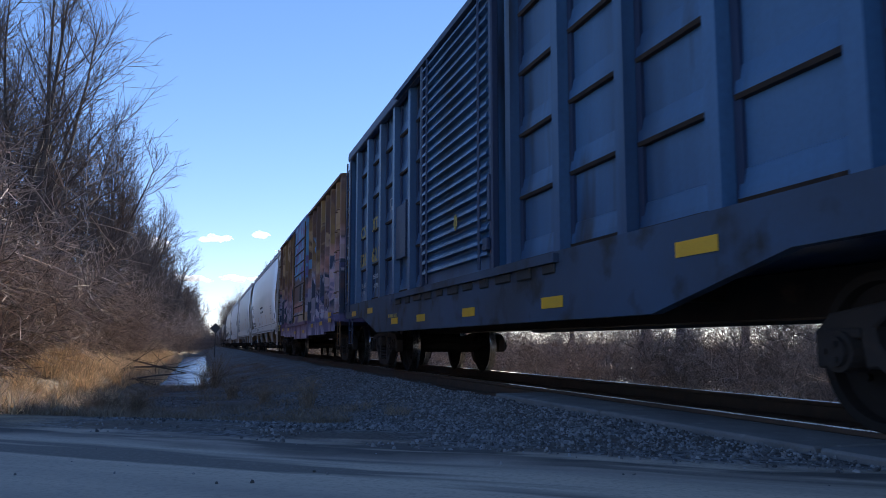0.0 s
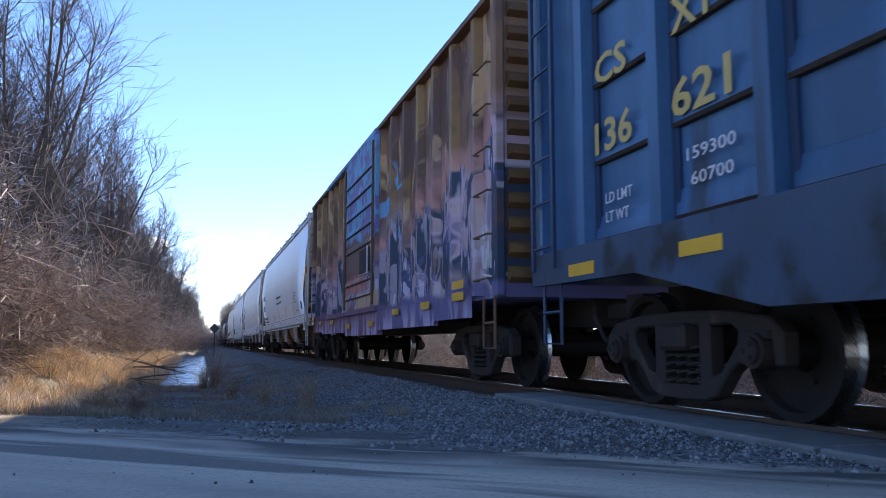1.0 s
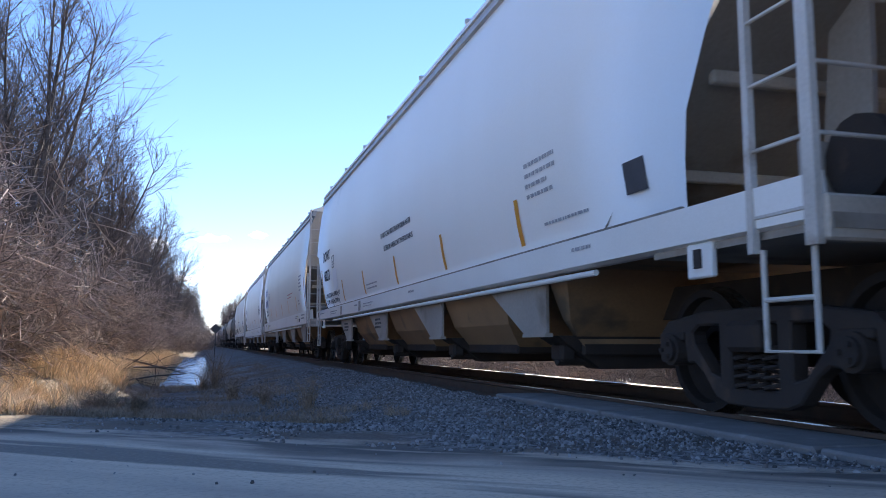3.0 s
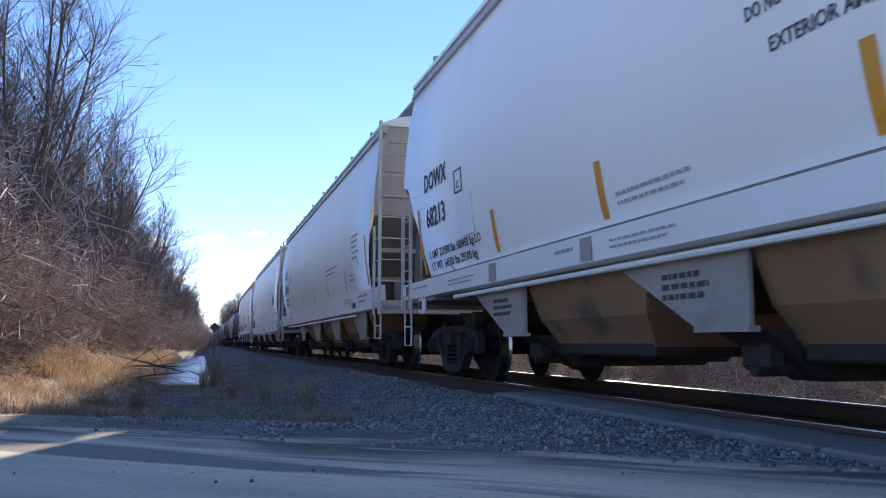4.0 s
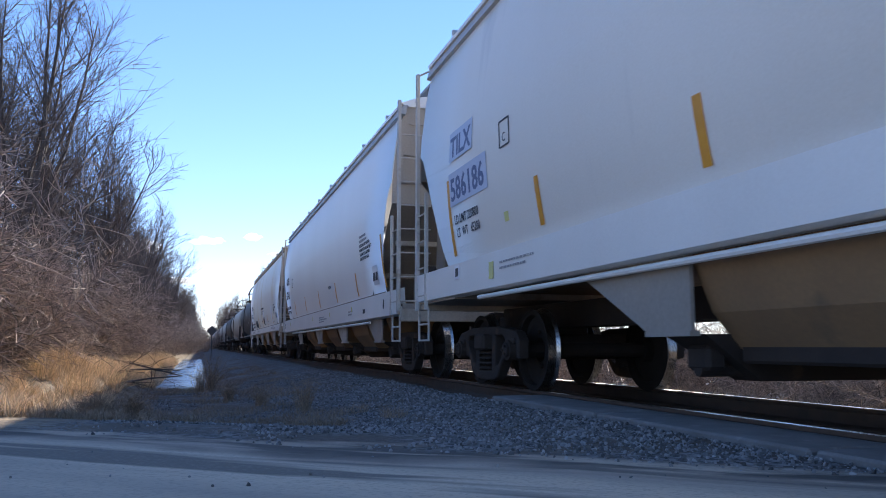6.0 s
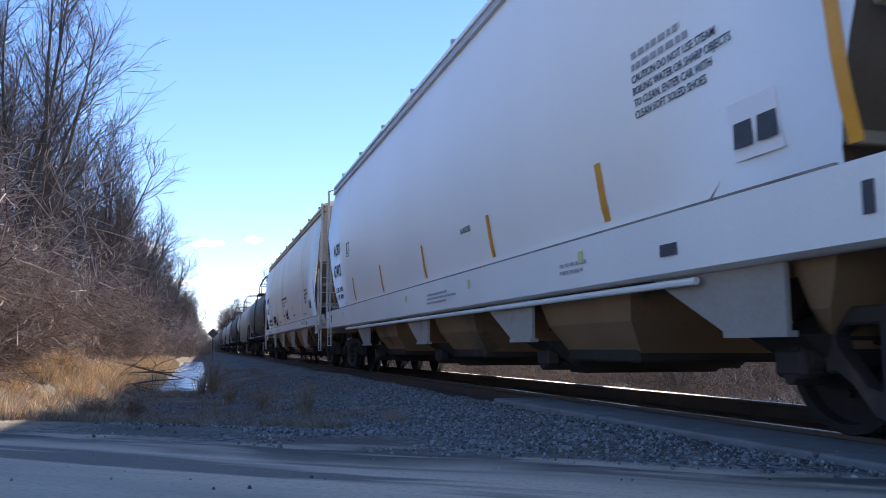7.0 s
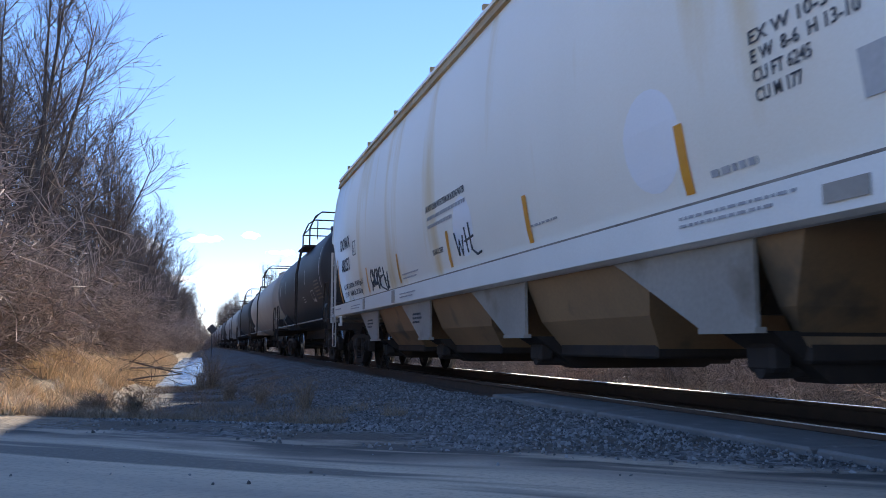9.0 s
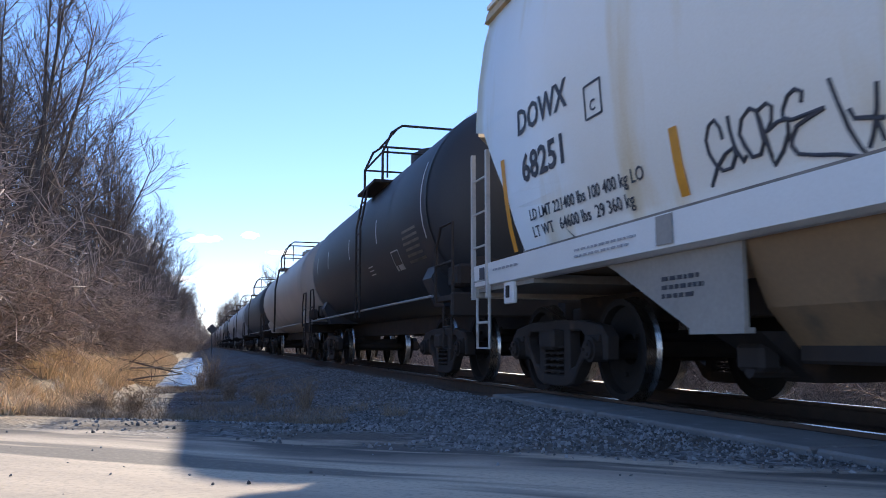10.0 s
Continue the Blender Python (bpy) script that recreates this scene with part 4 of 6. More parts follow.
# ---- tank cars ----
def tank_car(centre, half, paint, label, radius=1.5, mid=2.52, dome=0.0, detail=True, glen=0.65):
    car = car_root("tank_car", centre, label, "tank car")
    L = half - 0.85
    bm = B()
    n = 48 if detail else 28
    prof = [(-L - 0.42, 0.0), (-L - 0.40, 0.35), (-L - 0.33, 0.75), (-L - 0.20, 1.12), (-L - 0.05, 1.36), (-L + 0.12, 1.47), (-L + 0.3, 1.5)]
    prof += [(-L + 0.3 + (2 * L - 0.6) * i / 6, 1.5) for i in range(1, 6)]
    prof += [(-a, r) for a, r in prof[:7][::-1]]
    rings = [[bm.verts.new((radius * r / 1.5 * math.cos(2 * math.pi * i / n), y, mid + radius * r / 1.5 * math.sin(2 * math.pi * i / n))) for i in range(n)] for y, r in prof if r > 0]
    for a, b in zip(rings, rings[1:]):
        for i in range(n):
            bm.faces.new((a[i], a[(i + 1) % n], b[(i + 1) % n], b[i]))
    bm.faces.new(rings[0])
    bm.faces.new(rings[-1])
    bmesh.ops.recalc_face_normals(bm, faces=bm.faces)
    shell = part("shell", bm, paint, car, smooth=True)
    for yy in [-L + 0.25, L - 0.25] + [-L + 0.25 + (2 * L - 0.5) * k / 5 for k in range(1, 5)]:
        bm = B()
        for i in range(n):
            a0, a1 = 2 * math.pi * i / n, 2 * math.pi * (i + 1) / n
            r = radius + 0.008
            sheet(bm, [[(r * math.cos(a), yy - 0.03, mid + r * math.sin(a)), (r * math.cos(a), yy + 0.03, mid + r * math.sin(a))] for a in (a0, a1)])
        part("seam", bm, paint, shell, smooth=True)
    if True:
        bm = B()
        tube(bm, (0, dome, mid + radius - 0.15), (0, dome, mid + radius + 0.22), 0.55, 24)
        tube(bm, (0, dome, mid + radius + 0.2), (0, dome, mid + radius + 0.30), 0.42, 24)
        box(bm, (0.3, dome + 0.9, mid + radius), (0.3, 0.3, 0.4), bevel=0.03)
        part("manway", bm, paint, car)
        zt = mid + radius - 0.30
        for s in (-1, 1):
            bm = B()
            box(bm, (s * 1.22, dome, zt - 0.22), (0.50, 2 * glen, 0.05))
            box(bm, (s * 1.15, dome, zt - 0.38), (0.06, 2 * glen - 0.2, 0.3))
            part("walkway", bm, M["grating"] if paint != M["tank_black"] else M["iron"], car)
        for q in (-1, 1):
            yy = dome + q * glen
            bm = B()
            pipe(bm, [(-1.32, yy, zt - 0.25), (-1.32, yy, zt + 0.32), (-1.15, yy, zt + 0.70), (-0.95, yy, zt + 0.84), (0.95, yy, zt + 0.84), (1.15, yy, zt + 0.70), (1.32, yy, zt + 0.32), (1.32, yy, zt - 0.25)], 0.024)
            part("guard_hoop", bm, M["iron"], car)
            bm = B()
            tube(bm, (-1.32, yy, zt + 0.32), (1.32, yy, zt + 0.32), 0.02, 6)
            part("guard_rail", bm, M["iron"], car)
        for s in (-1, 1):
            for z, x in ((zt + 0.32, 1.32), (zt + 0.80, 1.02)):
                bm = B()
                tube(bm, (s * x, dome - glen, z), (s * x, dome + glen, z), 0.02, 6)
                part("guard_rail", bm, M["iron"], car)
            bm = B()
            tube(bm, (s * 0.85, dome + glen, zt + 0.84), (s * 0.85, dome + glen, zt + 0.2), 0.02, 6)
            part("guard_post", bm, M["iron"], car)
        for s in (-1, 1):
            bm = B()
            for yy in (dome - 0.2, dome + 0.2):
                pipe(bm, [(s * (radius + 0.10), yy, 1.0), (s * (radius + 0.10), yy, mid + 0.2), (s * 1.45, yy, zt - 0.2)], 0.02)
            for k in range(8):
                z = 1.1 + k * 0.3
                x = radius + 0.10 if z < mid + 0.2 else radius + 0.10 - (z - mid - 0.2) * 0.15
                tube(bm, (s * x, dome - 0.2, z), (s * x, dome + 0.2, z), 0.014, 6)
            part("ladder", bm, M["iron"], car)
    for q in (-1, 1):
        bm = B()
        prism(bm, [(-1.3, 1.45), (-1.1, 1.05), (1.1, 1.05), (1.3, 1.45), (1.15, 1.75), (0.8, 1.32), (-0.8, 1.32), (-1.15, 1.75)], "y", q * (L - 0.9) - 0.25, q * (L - 0.9) + 0.25)
        part("saddle", bm, paint, car)
        bm = B()
        box(bm, (0, q * (half - 0.45), 1.10), (2.8, 0.9, 0.07))
        box(bm, (0, q * (half - 0.05), 1.0), (2.9, 0.10, 0.30), bevel=0.02)
        part("end_platform", bm, M["iron"], car)
        for s in (-1, 1):
            bm = B()
            pipe(bm, [(s * 1.42, q * (half - 0.08), 1.05), (s * 1.42, q * (half - 0.08), 2.05), (s * 1.42, q * (half - 0.62), 2.05), (s * 1.42, q * (half - 0.85), 1.75), (s * 1.42, q * (half - 0.85), 1.05)], 0.02)
            part("handrail", bm, M["iron"], car)
            bm = B()
            tube(bm, (s * 1.42, q * (half - 0.08), 1.55), (s * 1.42, q * (half - 0.85), 1.55), 0.018, 6)
            part("handrail", bm, M["iron"], car)
        for s in (-1, 1):
            stirrup(car, s * 1.42, q * (half - 0.30), 1.0, 0.55, M["iron"])
        if detail:
            bm = B()
            tube(bm, (-0.95, q * (half - 0.75), 1.50), (-0.35, q * (half - 0.75), 1.50), 0.20, 14)
            box(bm, (-1.1, q * (half - 0.75), 1.42), (0.22, 0.5, 0.3), bevel=0.04)
            part("brake_gear", bm, M["iron"], car)
    bm = B()
    box(bm, (0, 0, 0.88), (0.42, 2 * half - 0.2, 0.32))
    part("centre_sill", bm, M["iron"], car)
    for s in (-1, 1):
        bm = B()
        tube(bm, (s * 1.45, -half + 0.9, 1.15), (s * 1.45, half - 0.9, 1.15), 0.02, 6)
        part("side_handrail", bm, M["grating"], car)
    for yy in (-half * 0.18, 0.0):
        bm = B()
        tube(bm, (0, yy, mid - radius - 0.35), (0, yy, mid - radius + 0.1), 0.14, 12)
        part("bottom_outlet", bm, M["iron"], car)
    for y in (-half + 1.75, half - 1.75):
        truck(car, y)
    coupler(car, half)
    return car

# ---- ground ----
def smooth(a, b, v):
    t = min(max((v - a) / (b - a), 0), 1)
    return t * t * (3 - 2 * t)

def road_edge(x):
    """y of the dirt road's far edge."""
    return 5.35 - 0.80 * x

def ground_z(x, y):
    z = -0.06
    off = smooth(0.0, 5.0, y - road_edge(x) - 0.3)
    if x < 3.0:
        z += off * (-0.34 * smooth(3.1, 0.4, x) - 0.34 * smooth(1.1, -0.2, x) * smooth(16, 26, y))
        z += smooth(-0.9, -2.4, x) * 0.62 * off * smooth(8, 16, y)
    else:
        z += -0.24 * smooth(2.9, 3.15, x)
        z += -0.5 * smooth(5.8, 8.5, x)
    z += (0.035 * noise.noise((x * 0.8, y * 0.8, 3)) + 0.012 * noise.noise((x * 3.1, y * 3.1, 7))) * (0.35 + 0.65 * off)
    if x < -3 or x > 9 or y > 60:
        z += 0.12 * noise.noise((x * 0.2, y * 0.2, 1))
    return z

def axis_steps(stops):
    out = []
    for a, b, d in stops:
        n = max(1, round((b - a) / d))
        out += [a + (b - a) * i / n for i in range(n)]
    return out + [stops[-1][1]]

GX = axis_steps([(-2500, -200, 700), (-200, -20, 30), (-20, -5, 1.0), (-5, 3.2, 0.22), (3.2, 6, 0.4), (6, 20, 1.0), (20, 200, 30), (200, 2500, 700)])
GY = axis_steps([(-2500, -60, 600), (-60, 0, 6), (0, 3, 0.5), (3, 16, 0.22), (16, 60, 0.8), (60, 300, 6), (300, 4500, 500)])
verts = [(x, y, ground_z(x, y)) for y in GY for x in GX]
nx = len(GX)
faces = [(j * nx + i, j * nx + i + 1, (j + 1) * nx + i + 1, (j + 1) * nx + i) for j in range(len(GY) - 1) for i in range(nx - 1)]
me = bpy.data.meshes.new("ground")
me.from_pydata(verts, [], faces)
for p in me.polygons:
    p.use_smooth = True

def ground_material():
    m = bpy.data.materials.new("gravel_and_dirt")
    m.use_nodes = True
    n, l = m.node_tree.nodes, m.node_tree.links
    b = n["Principled BSDF"]
    b.inputs["Roughness"].default_value = 0.92
    geo = n.new("ShaderNodeNewGeometry")
    sep = n.new("ShaderNodeSeparateXYZ")
    l.new(geo.outputs["Position"], sep.inputs[0])
    def math_node(op, a, c):
        k = n.new("ShaderNodeMath")
        k.operation = op
        for s, v in zip(k.inputs, (a, c)):
            if isinstance(v, (int, float)):
                s.default_value = v
            else:
                l.new(v, s)
        return k.outputs[0]
    def nz(scale, detail=5, stretch=None):
        t = n.new("ShaderNodeTexNoise")
        t.inputs["Scale"].default_value, t.inputs["Detail"].default_value = scale, detail
        if stretch:
            mp = n.new("ShaderNodeMapping")
            mp.vector_type = "TEXTURE"
            mp.inputs["Rotation"].default_value = (0, 0, radians(-38.7))
            mp.inputs["Scale"].default_value = tuple(1 / k for k in stretch)
            l.new(geo.outputs["Position"], mp.inputs[0])
            l.new(mp.outputs[0], t.inputs["Vector"])
        else:
            l.new(geo.outputs["Position"], t.inputs["Vector"])
        return t.outputs["Fac"]
    def rng(s, a, z, c=0.0, d=1.0):
        r = n.new("ShaderNodeMapRange")
        l.new(s, r.inputs[0])
        for i, v in enumerate((a, z, c, d)):
            r.inputs[i + 1].default_value = v
        return r.outputs[0]
    def mix(f, a, c):
        x = n.new("ShaderNodeMix")
        x.data_type = "RGBA"
        for s, v in ((x.inputs[0], f), (x.inputs[6], a), (x.inputs[7], c)):
            if isinstance(v, (int, float)):
                s.default_value = v
            elif isinstance(v, tuple):
                s.default_value = (*v, 1)
            else:
                l.new(v, s)
        return x.outputs[2]
    # distance beyond the road's edge
    past = math_node("ADD", math_node("SUBTRACT", sep.outputs[1], 5.35), math_node("MULTIPLY", sep.outputs[0], 0.80))
    wob = math_node("MULTIPLY", math_node("SUBTRACT", nz(1.3), 0.5), 1.1)
    onroad = rng(math_node("ADD", past, wob), 0.25, -0.15)
    tracks = nz(1.1, 7, (0.16, 1.6, 1))
    road = mix(rng(tracks, 0.38, 0.62), (0.56, 0.455, 0.345), (0.36, 0.295, 0.235))
    road = mix(rng(nz(0.9, 8, (0.17, 2.3, 1)), 0.55, 0.61), road, (0.17, 0.145, 0.12))
    road = mix(math_node("MULTIPLY", rng(nz(42, 5), 0.48, 0.75), 0.6), road, (0.27, 0.23, 0.19))
    # damp mud along the edge
    rim = math_node("MULTIPLY", rng(math_node("ADD", past, wob), -0.75, -0.25), rng(nz(2.2, 7, (0.3, 1.6, 1)), 0.42, 0.52))
    road = mix(rim, road, (0.085, 0.072, 0.062))
    vor = n.new("ShaderNodeTexVoronoi")
    vor.inputs["Scale"].default_value = 26
    l.new(geo.outputs["Position"], vor.inputs["Vector"])
    gravel = mix(rng(vor.outputs["Color"], 0.2, 0.9), (0.045, 0.043, 0.042), (0.24, 0.235, 0.23))
    gravel = mix(rng(nz(1.1, 7), 0.45, 0.60), gravel, (0.10, 0.080, 0.064))
    soil = mix(rng(nz(2.5), 0.35, 0.65), (0.16, 0.115, 0.075), (0.36, 0.27, 0.175))
    left = rng(math_node("ADD", sep.outputs[0], math_node("MULTIPLY", wob, 0.8)), -0.6, -1.5)
    right = rng(sep.outputs[0], 6.2, 7.2)
    wild = math_node("MAXIMUM", left, right)
    col = mix(wild, gravel, soil)
    col = mix(onroad, col, road)
    l.new(col, b.inputs["Base Color"])
    bp = n.new("ShaderNodeBump")
    bp.inputs["Strength"].default_value, bp.inputs["Distance"].default_value = 0.7, 0.025
    l.new(math_node("ADD", math_node("MULTIPLY", vor.outputs["Distance"], math_node("SUBTRACT", 1.0, onroad)), math_node("MULTIPLY", nz(30, 6), math_node("SUBTRACT", 0.7, math_node("MULTIPLY", onroad, 0.5)))), bp.inputs["Height"])
    l.new(bp.outputs[0], b.inputs["Normal"])
    return m
me.materials.append(ground_material())
ground = new("ground", me)
tagged(ground, "dirt road, grey gravel shoulder and brown soil", "ground", kind="structure")

# still water in the ditch
bm = B()
pts = [(-2.6, 15.0), (1.4, 15.0), (1.6, 40.0), (1.4, 75.0), (-2.6, 75.0), (-2.8, 40.0)]
bm.faces.new([bm.verts.new((x, y, -0.645)) for x, y in pts])
bmesh.ops.recalc_face_normals(bm, faces=bm.faces)
tagged(link("water", bm, M["water"]), "ditch water coloured pale blue for the sky it reflects", "water", kind="structure")

# flooded ground in the wood beyond the track
bm = B()
bm.faces.new([bm.verts.new((x, y, -0.80)) for x, y in ((9.4, -40.0), (60.0, -40.0), (60.0, 200.0), (9.8, 200.0))])
bmesh.ops.recalc_face_normals(bm, faces=bm.faces)
tagged(link("water", bm, M["water"]), "flooded ground among the trees reflecting the sky", "water", kind="structure")

# ---- track ----
def rail_profile(x):
    return [(x - 0.075, -0.18), (x + 0.075, -0.18), (x + 0.07, -0.165), (x + 0.012, -0.145), (x + 0.012, -0.045), (x + 0.036, -0.03), (x + 0.036, -0.006), (x + 0.03, 0.0), (x - 0.03, 0.0), (x - 0.036, -0.006), (x - 0.036, -0.03), (x - 0.012, -0.045), (x - 0.012, -0.145), (x - 0.07, -0.165)]
for s in (-1, 1):
    bm = B()
    prism(bm, rail_profile(TRACK + s * 0.755), "y", -60, 420)
    rail = link("rail", bm, M["rail"])
    rail.data.materials.append(M["tread"])
    for p in rail.data.polygons:
        if p.normal.z > 0.9 and p.center.z > -0.01:
            p.material_index = 1
    tagged(rail, "rusty steel rail with a bright worn top", "rail", "rails of the track", kind="structure")

bm = B()
box(bm, (0, 0, -0.27), (2.6, 0.23, 0.18), bevel=0.012)
tie_mesh = bpy.data.meshes.new("tie")
bm.to_mesh(tie_mesh)
bm.free()
tie_mesh.materials.append(M["tie"])
bed = B()
prism(bed, [(TRACK - 2.3, -0.50), (TRACK - 1.55, -0.235), (TRACK + 1.55, -0.235), (TRACK + 2.6, -0.62)], "y", -60, 420)
ballast = link("ballast_bed", bed, M["dark_bed"])
tagged(ballast, "grey crushed stone ballast under the track", "ballast", kind="structure")
for k in range(200):
    y = -6 + 0.5 * k
    o = twin("tie", tie_mesh, ballast, pose(TRACK + random.uniform(-0.03, 0.03), y, random.uniform(-0.01, 0.0), 0, 0, random.uniform(-1.2, 1.2)))

# crossing panel beside the near rail and between the rails
for xa, xb in ((3.02, 3.62),):
    for k in range(5):
        y0 = 8.35 - 2.4 * (k + 1)
        bm = B()
        box(bm, ((xa + xb) / 2, y0 + 1.19, -0.115), (xb - xa, 2.36, 0.18), bevel=0.015)
        tagged(link("crossing_panel", bm, M["concrete"]), "worn grey concrete crossing panel beside the rail", "crossing panel", "crossing panels", kind="structure")

# ---- the train ----
blue_boxcar(9.53)
blue_boxcar(9.53 - 16.9, False)
brown_boxcar(26.2)

h1 = hopper(44.1, 9.5, M["white"], M["sill"], M["eave"], "pale grey covered hopper car with orange reflectors", lift=0.22, tc=8.3)
h2 = hopper(64.45, 9.25, M["white2"], M["sill"], M["eave"], "dusty grey covered hopper car with faded marks", "round", 0.26, 1.10, 1.52, tc=7.55, bays=(-7.3, -4.05, -0.7, 2.65), bay_length=1.9, hole=0.78)
h3 = hopper(83.8, 9.1, M["white"], M["sill"], M["eave"], "light grey covered hopper car with rounded side ends", "round", 0.22, 0.98, 1.42, bays=(-7.2, -3.6, 0.2, 4.4), bay_length=1.6)
h4 = hopper(103.35, 9.45, M["stained"], M["sill"], M["roofrust"], "white covered hopper car with rust streaks and graffiti", lift=0.10, pipes=False, tc=8.2)

t1 = tank_car(120.7, 7.0, M["tank_black"], "glossy black tank car with top guard rail", dome=-1.4, glen=0.85)
tank_car(137.2, 8.6, M["tank_beige"], "weathered beige tank car with top guard rail", 1.5)
tank_car(155.4, 8.6, M["tank_black"], "black tank car behind the beige one")
y = 164.7
for k in range(11):
    tank_car(y + 8.7, 8.3, M[("tank_grey", "tank_grey", "tank_black", "tank_beige")[k % 4]], ("grey tank car far down the line", "grey tank car far down the line", "black tank car far down the line", "beige tank car far down the line")[k % 4], 1.48, detail=False)
    y += 17.6

# lettering of the hoppers
def letter_hoppers():
    SX = -1.514
    strips(h1, (5.36, 5.41 - 2.5, 0.15, -2.6, -5.3))
    strips(h1, (8.30,), 1.92, 0.92)
    mark(h1, "DOWX", 7.93, 2.56, 0.34, 1.05)
    mark(h1, "68213", 7.91, 2.07, 0.36, 0.88)
    framed(h1, 6.42, 2.45, 0.27, 0.27)
    mark(h1, "L LMT 221500 lbs 100450 kg LO", 7.95, 1.65, 0.15, 2.13)
    mark(h1, "LT WT  64500 lbs 29300 kg", 7.94, 1.49, 0.15, 1.90)
    sticker(h1, 6.25, 2.02, 0.55, 0.50, "patch")
    mark(h1, "DO NOT CLEAN WITH STEAM OR BOILING WATER", 0.96, 2.31, 0.12, 2.1)
    mark(h1, "EXTERIOR AMERCOAT 399 EPOXY 08-05", 0.79, 2.08, 0.12, 2.0)
    bars(h1, 2.69, 1.63, (1.0, 0.9))
    bars(h1, 6.95, 1.27, (1.0, 0.9), 0.025, 0.05, x=SX)
    bars(h1, 2.7, 1.27, (0.9, 0.8), 0.025, 0.05, x=SX)
    bars(h1, -5.6, 2.2, (0.7, 0.7, 0.5, 0.6), 0.05, 0.10)
    bars(h1, -5.9, 1.6, (0.9,))
    sticker(h1, 5.32, 1.25, 0.20, 0.19, "underside", SX, "plate_label")
    sticker(h1, 3.1, 1.25, 0.20, 0.19, "underside", SX, "plate_label")
    sticker(h1, -7.6, 1.72, 0.30, 0.24, "ink", None, "barcode_label", "dark square label")
    sticker(h1, 9.05, 1.27, 0.16, 0.13, "ink", SX, "plate_label")
    bars(h1, 8.7, 1.28, (0.7,), 0.03, 0.05, x=SX)
    for yy in (3.4, -1.2, -6.9):
        bars(h1, yy + 0.3, 1.28, (0.35,), 0.04, 0.05, x=SX)
    # second hopper
    strips(h2, (4.81, 2.25, -0.36, -2.88, -5.55), 1.84)
    strips(h2, (7.48, -8.0), 2.07, 0.94)
    sticker(h2, 6.95, 2.92, 0.85, 0.36, "pale_blue")
    sticker(h2, 6.75, 2.40, 1.35, 0.40, "pale_blue")
    mark(h2, "TILX", 7.34, 2.79, 0.34, 0.78, "ink_blue")
    mark(h2, "586186", 7.37, 2.26, 0.38, 1.20, "ink_blue")
    mark(h2, "LD LMT 220800", 7.31, 1.97, 0.15, 0.86)
    mark(h2, "LT  WT   65200", 7.28, 1.81, 0.15, 0.82)
    framed(h2, 5.52, 2.66, 0.27, 0.27)
    sticker(h2, 5.65, 1.82, 0.11, 0.10, "lime")
    sticker(h2, -7.15, 2.10, 0.11, 0.14, "lime")
    bars(h2, -2.9, 2.26, (1.75, 1.3), 0.045, 0.11, "red_ink", cell=0.1)
    bars(h2, -6.6, 2.66, (0.7, 0.6, 0.55, 0.7, 0.5), 0.06, 0.11)
    bars(h2, -6.1, 1.90, (0.35, 0.4), 0.05, 0.10)
    bars(h2, -5.5, 1.40, (0.9, 0.6), 0.03, 0.06, x=SX)
    bars(h2, 5.8, 1.36, (0.9, 0.7), 0.03, 0.06, x=SX)
    bars(h2, -7.2, 1.40, (0.9, 0.8), 0.06, 0.10, x=SX)
    sticker(h2, 6.05, 1.30, 0.13, 0.18, "lime", SX, "yellow_label")
    sticker(h2, -6.35, 1.32, 0.13, 0.18, "lime", SX, "yellow_label")
    sticker(h2, -6.75, 1.25, 0.30, 0.11, "ink", SX, "dark_label")
    sticker(h2, 7.25, 1.38, 0.20, 0.16, "patch", SX, "white_label")
    sticker(h2, 7.25, 1.38, 0.10, 0.10, "ink", SX - 0.004, "dark_label")
    # third hopper
    strips(h3, (5.51, 2.87, 0.05, -2.72, -5.31), 1.72)
    strips(h3, (8.17, -7.86), 1.95, 0.90)
    mark(h3, "ACFX", 7.67, 2.60, 0.34, 0.86)
    mark(h3, "67412", 7.73, 2.12, 0.36, 0.90)
    mark(h3, "LD LMT 196000", 7.69, 1.77, 0.15, 0.88)
    mark(h3, "LT WT 66900", 7.66, 1.61, 0.15, 0.84)
    framed(h3, 5.85, 2.57, 0.28, 0.28)
    mark(h3, "10-HATCHES", -1.76, 1.86, 0.10, 0.36)
    sticker(h3, -7.18, 1.76, 0.42, 0.34, "patch", None, "label_board")
    sticker(h3, -7.08, 1.78, 0.16, 0.24, "ink", -1.485, "dark_label")
    sticker(h3, -7.29, 1.78, 0.16, 0.24, "ink", -1.485, "dark_label")
    bars(h3, -5.97, 2.58, (0.62, 0.70), 0.06, 0.085)
    for k, (body, w) in enumerate((("CAUTION DO NOT USE STEAM", 0.98), ("BOILING WATER OR SHARP OBJECTS", 1.12), ("TO CLEAN. ENTER CAR WITH", 0.92), ("CLEAN SOFT SOLED SHOES", 0.85))):
        mark(h3, body, -5.97, 2.38 - 0.085 * k, 0.08, w)
    bars(h3, -0.3, 1.22, (0.9, 1.3, 0.9), 0.035, 0.055, x=SX)
    bars(h3, -4.6, 1.20, (0.5, 0.45), 0.035, 0.06, x=SX)
    for yy in (0.9, -2.1, 6.55, -5.0):
        sticker(h3, yy, 1.24, 0.08, 0.10, "lime", SX, "yellow_dot")
    sticker(h3, 6.40, 1.24, 0.18, 0.16, "patch", SX, "white_label")
    sticker(h3, -6.3, 1.15, 0.20, 0.08, "ink", SX, "dark_label")
    for yy in (8.2, -8.0):
        sticker(h3, yy, 1.20, 0.07, 0.16, "ink", SX, "jack_slot")
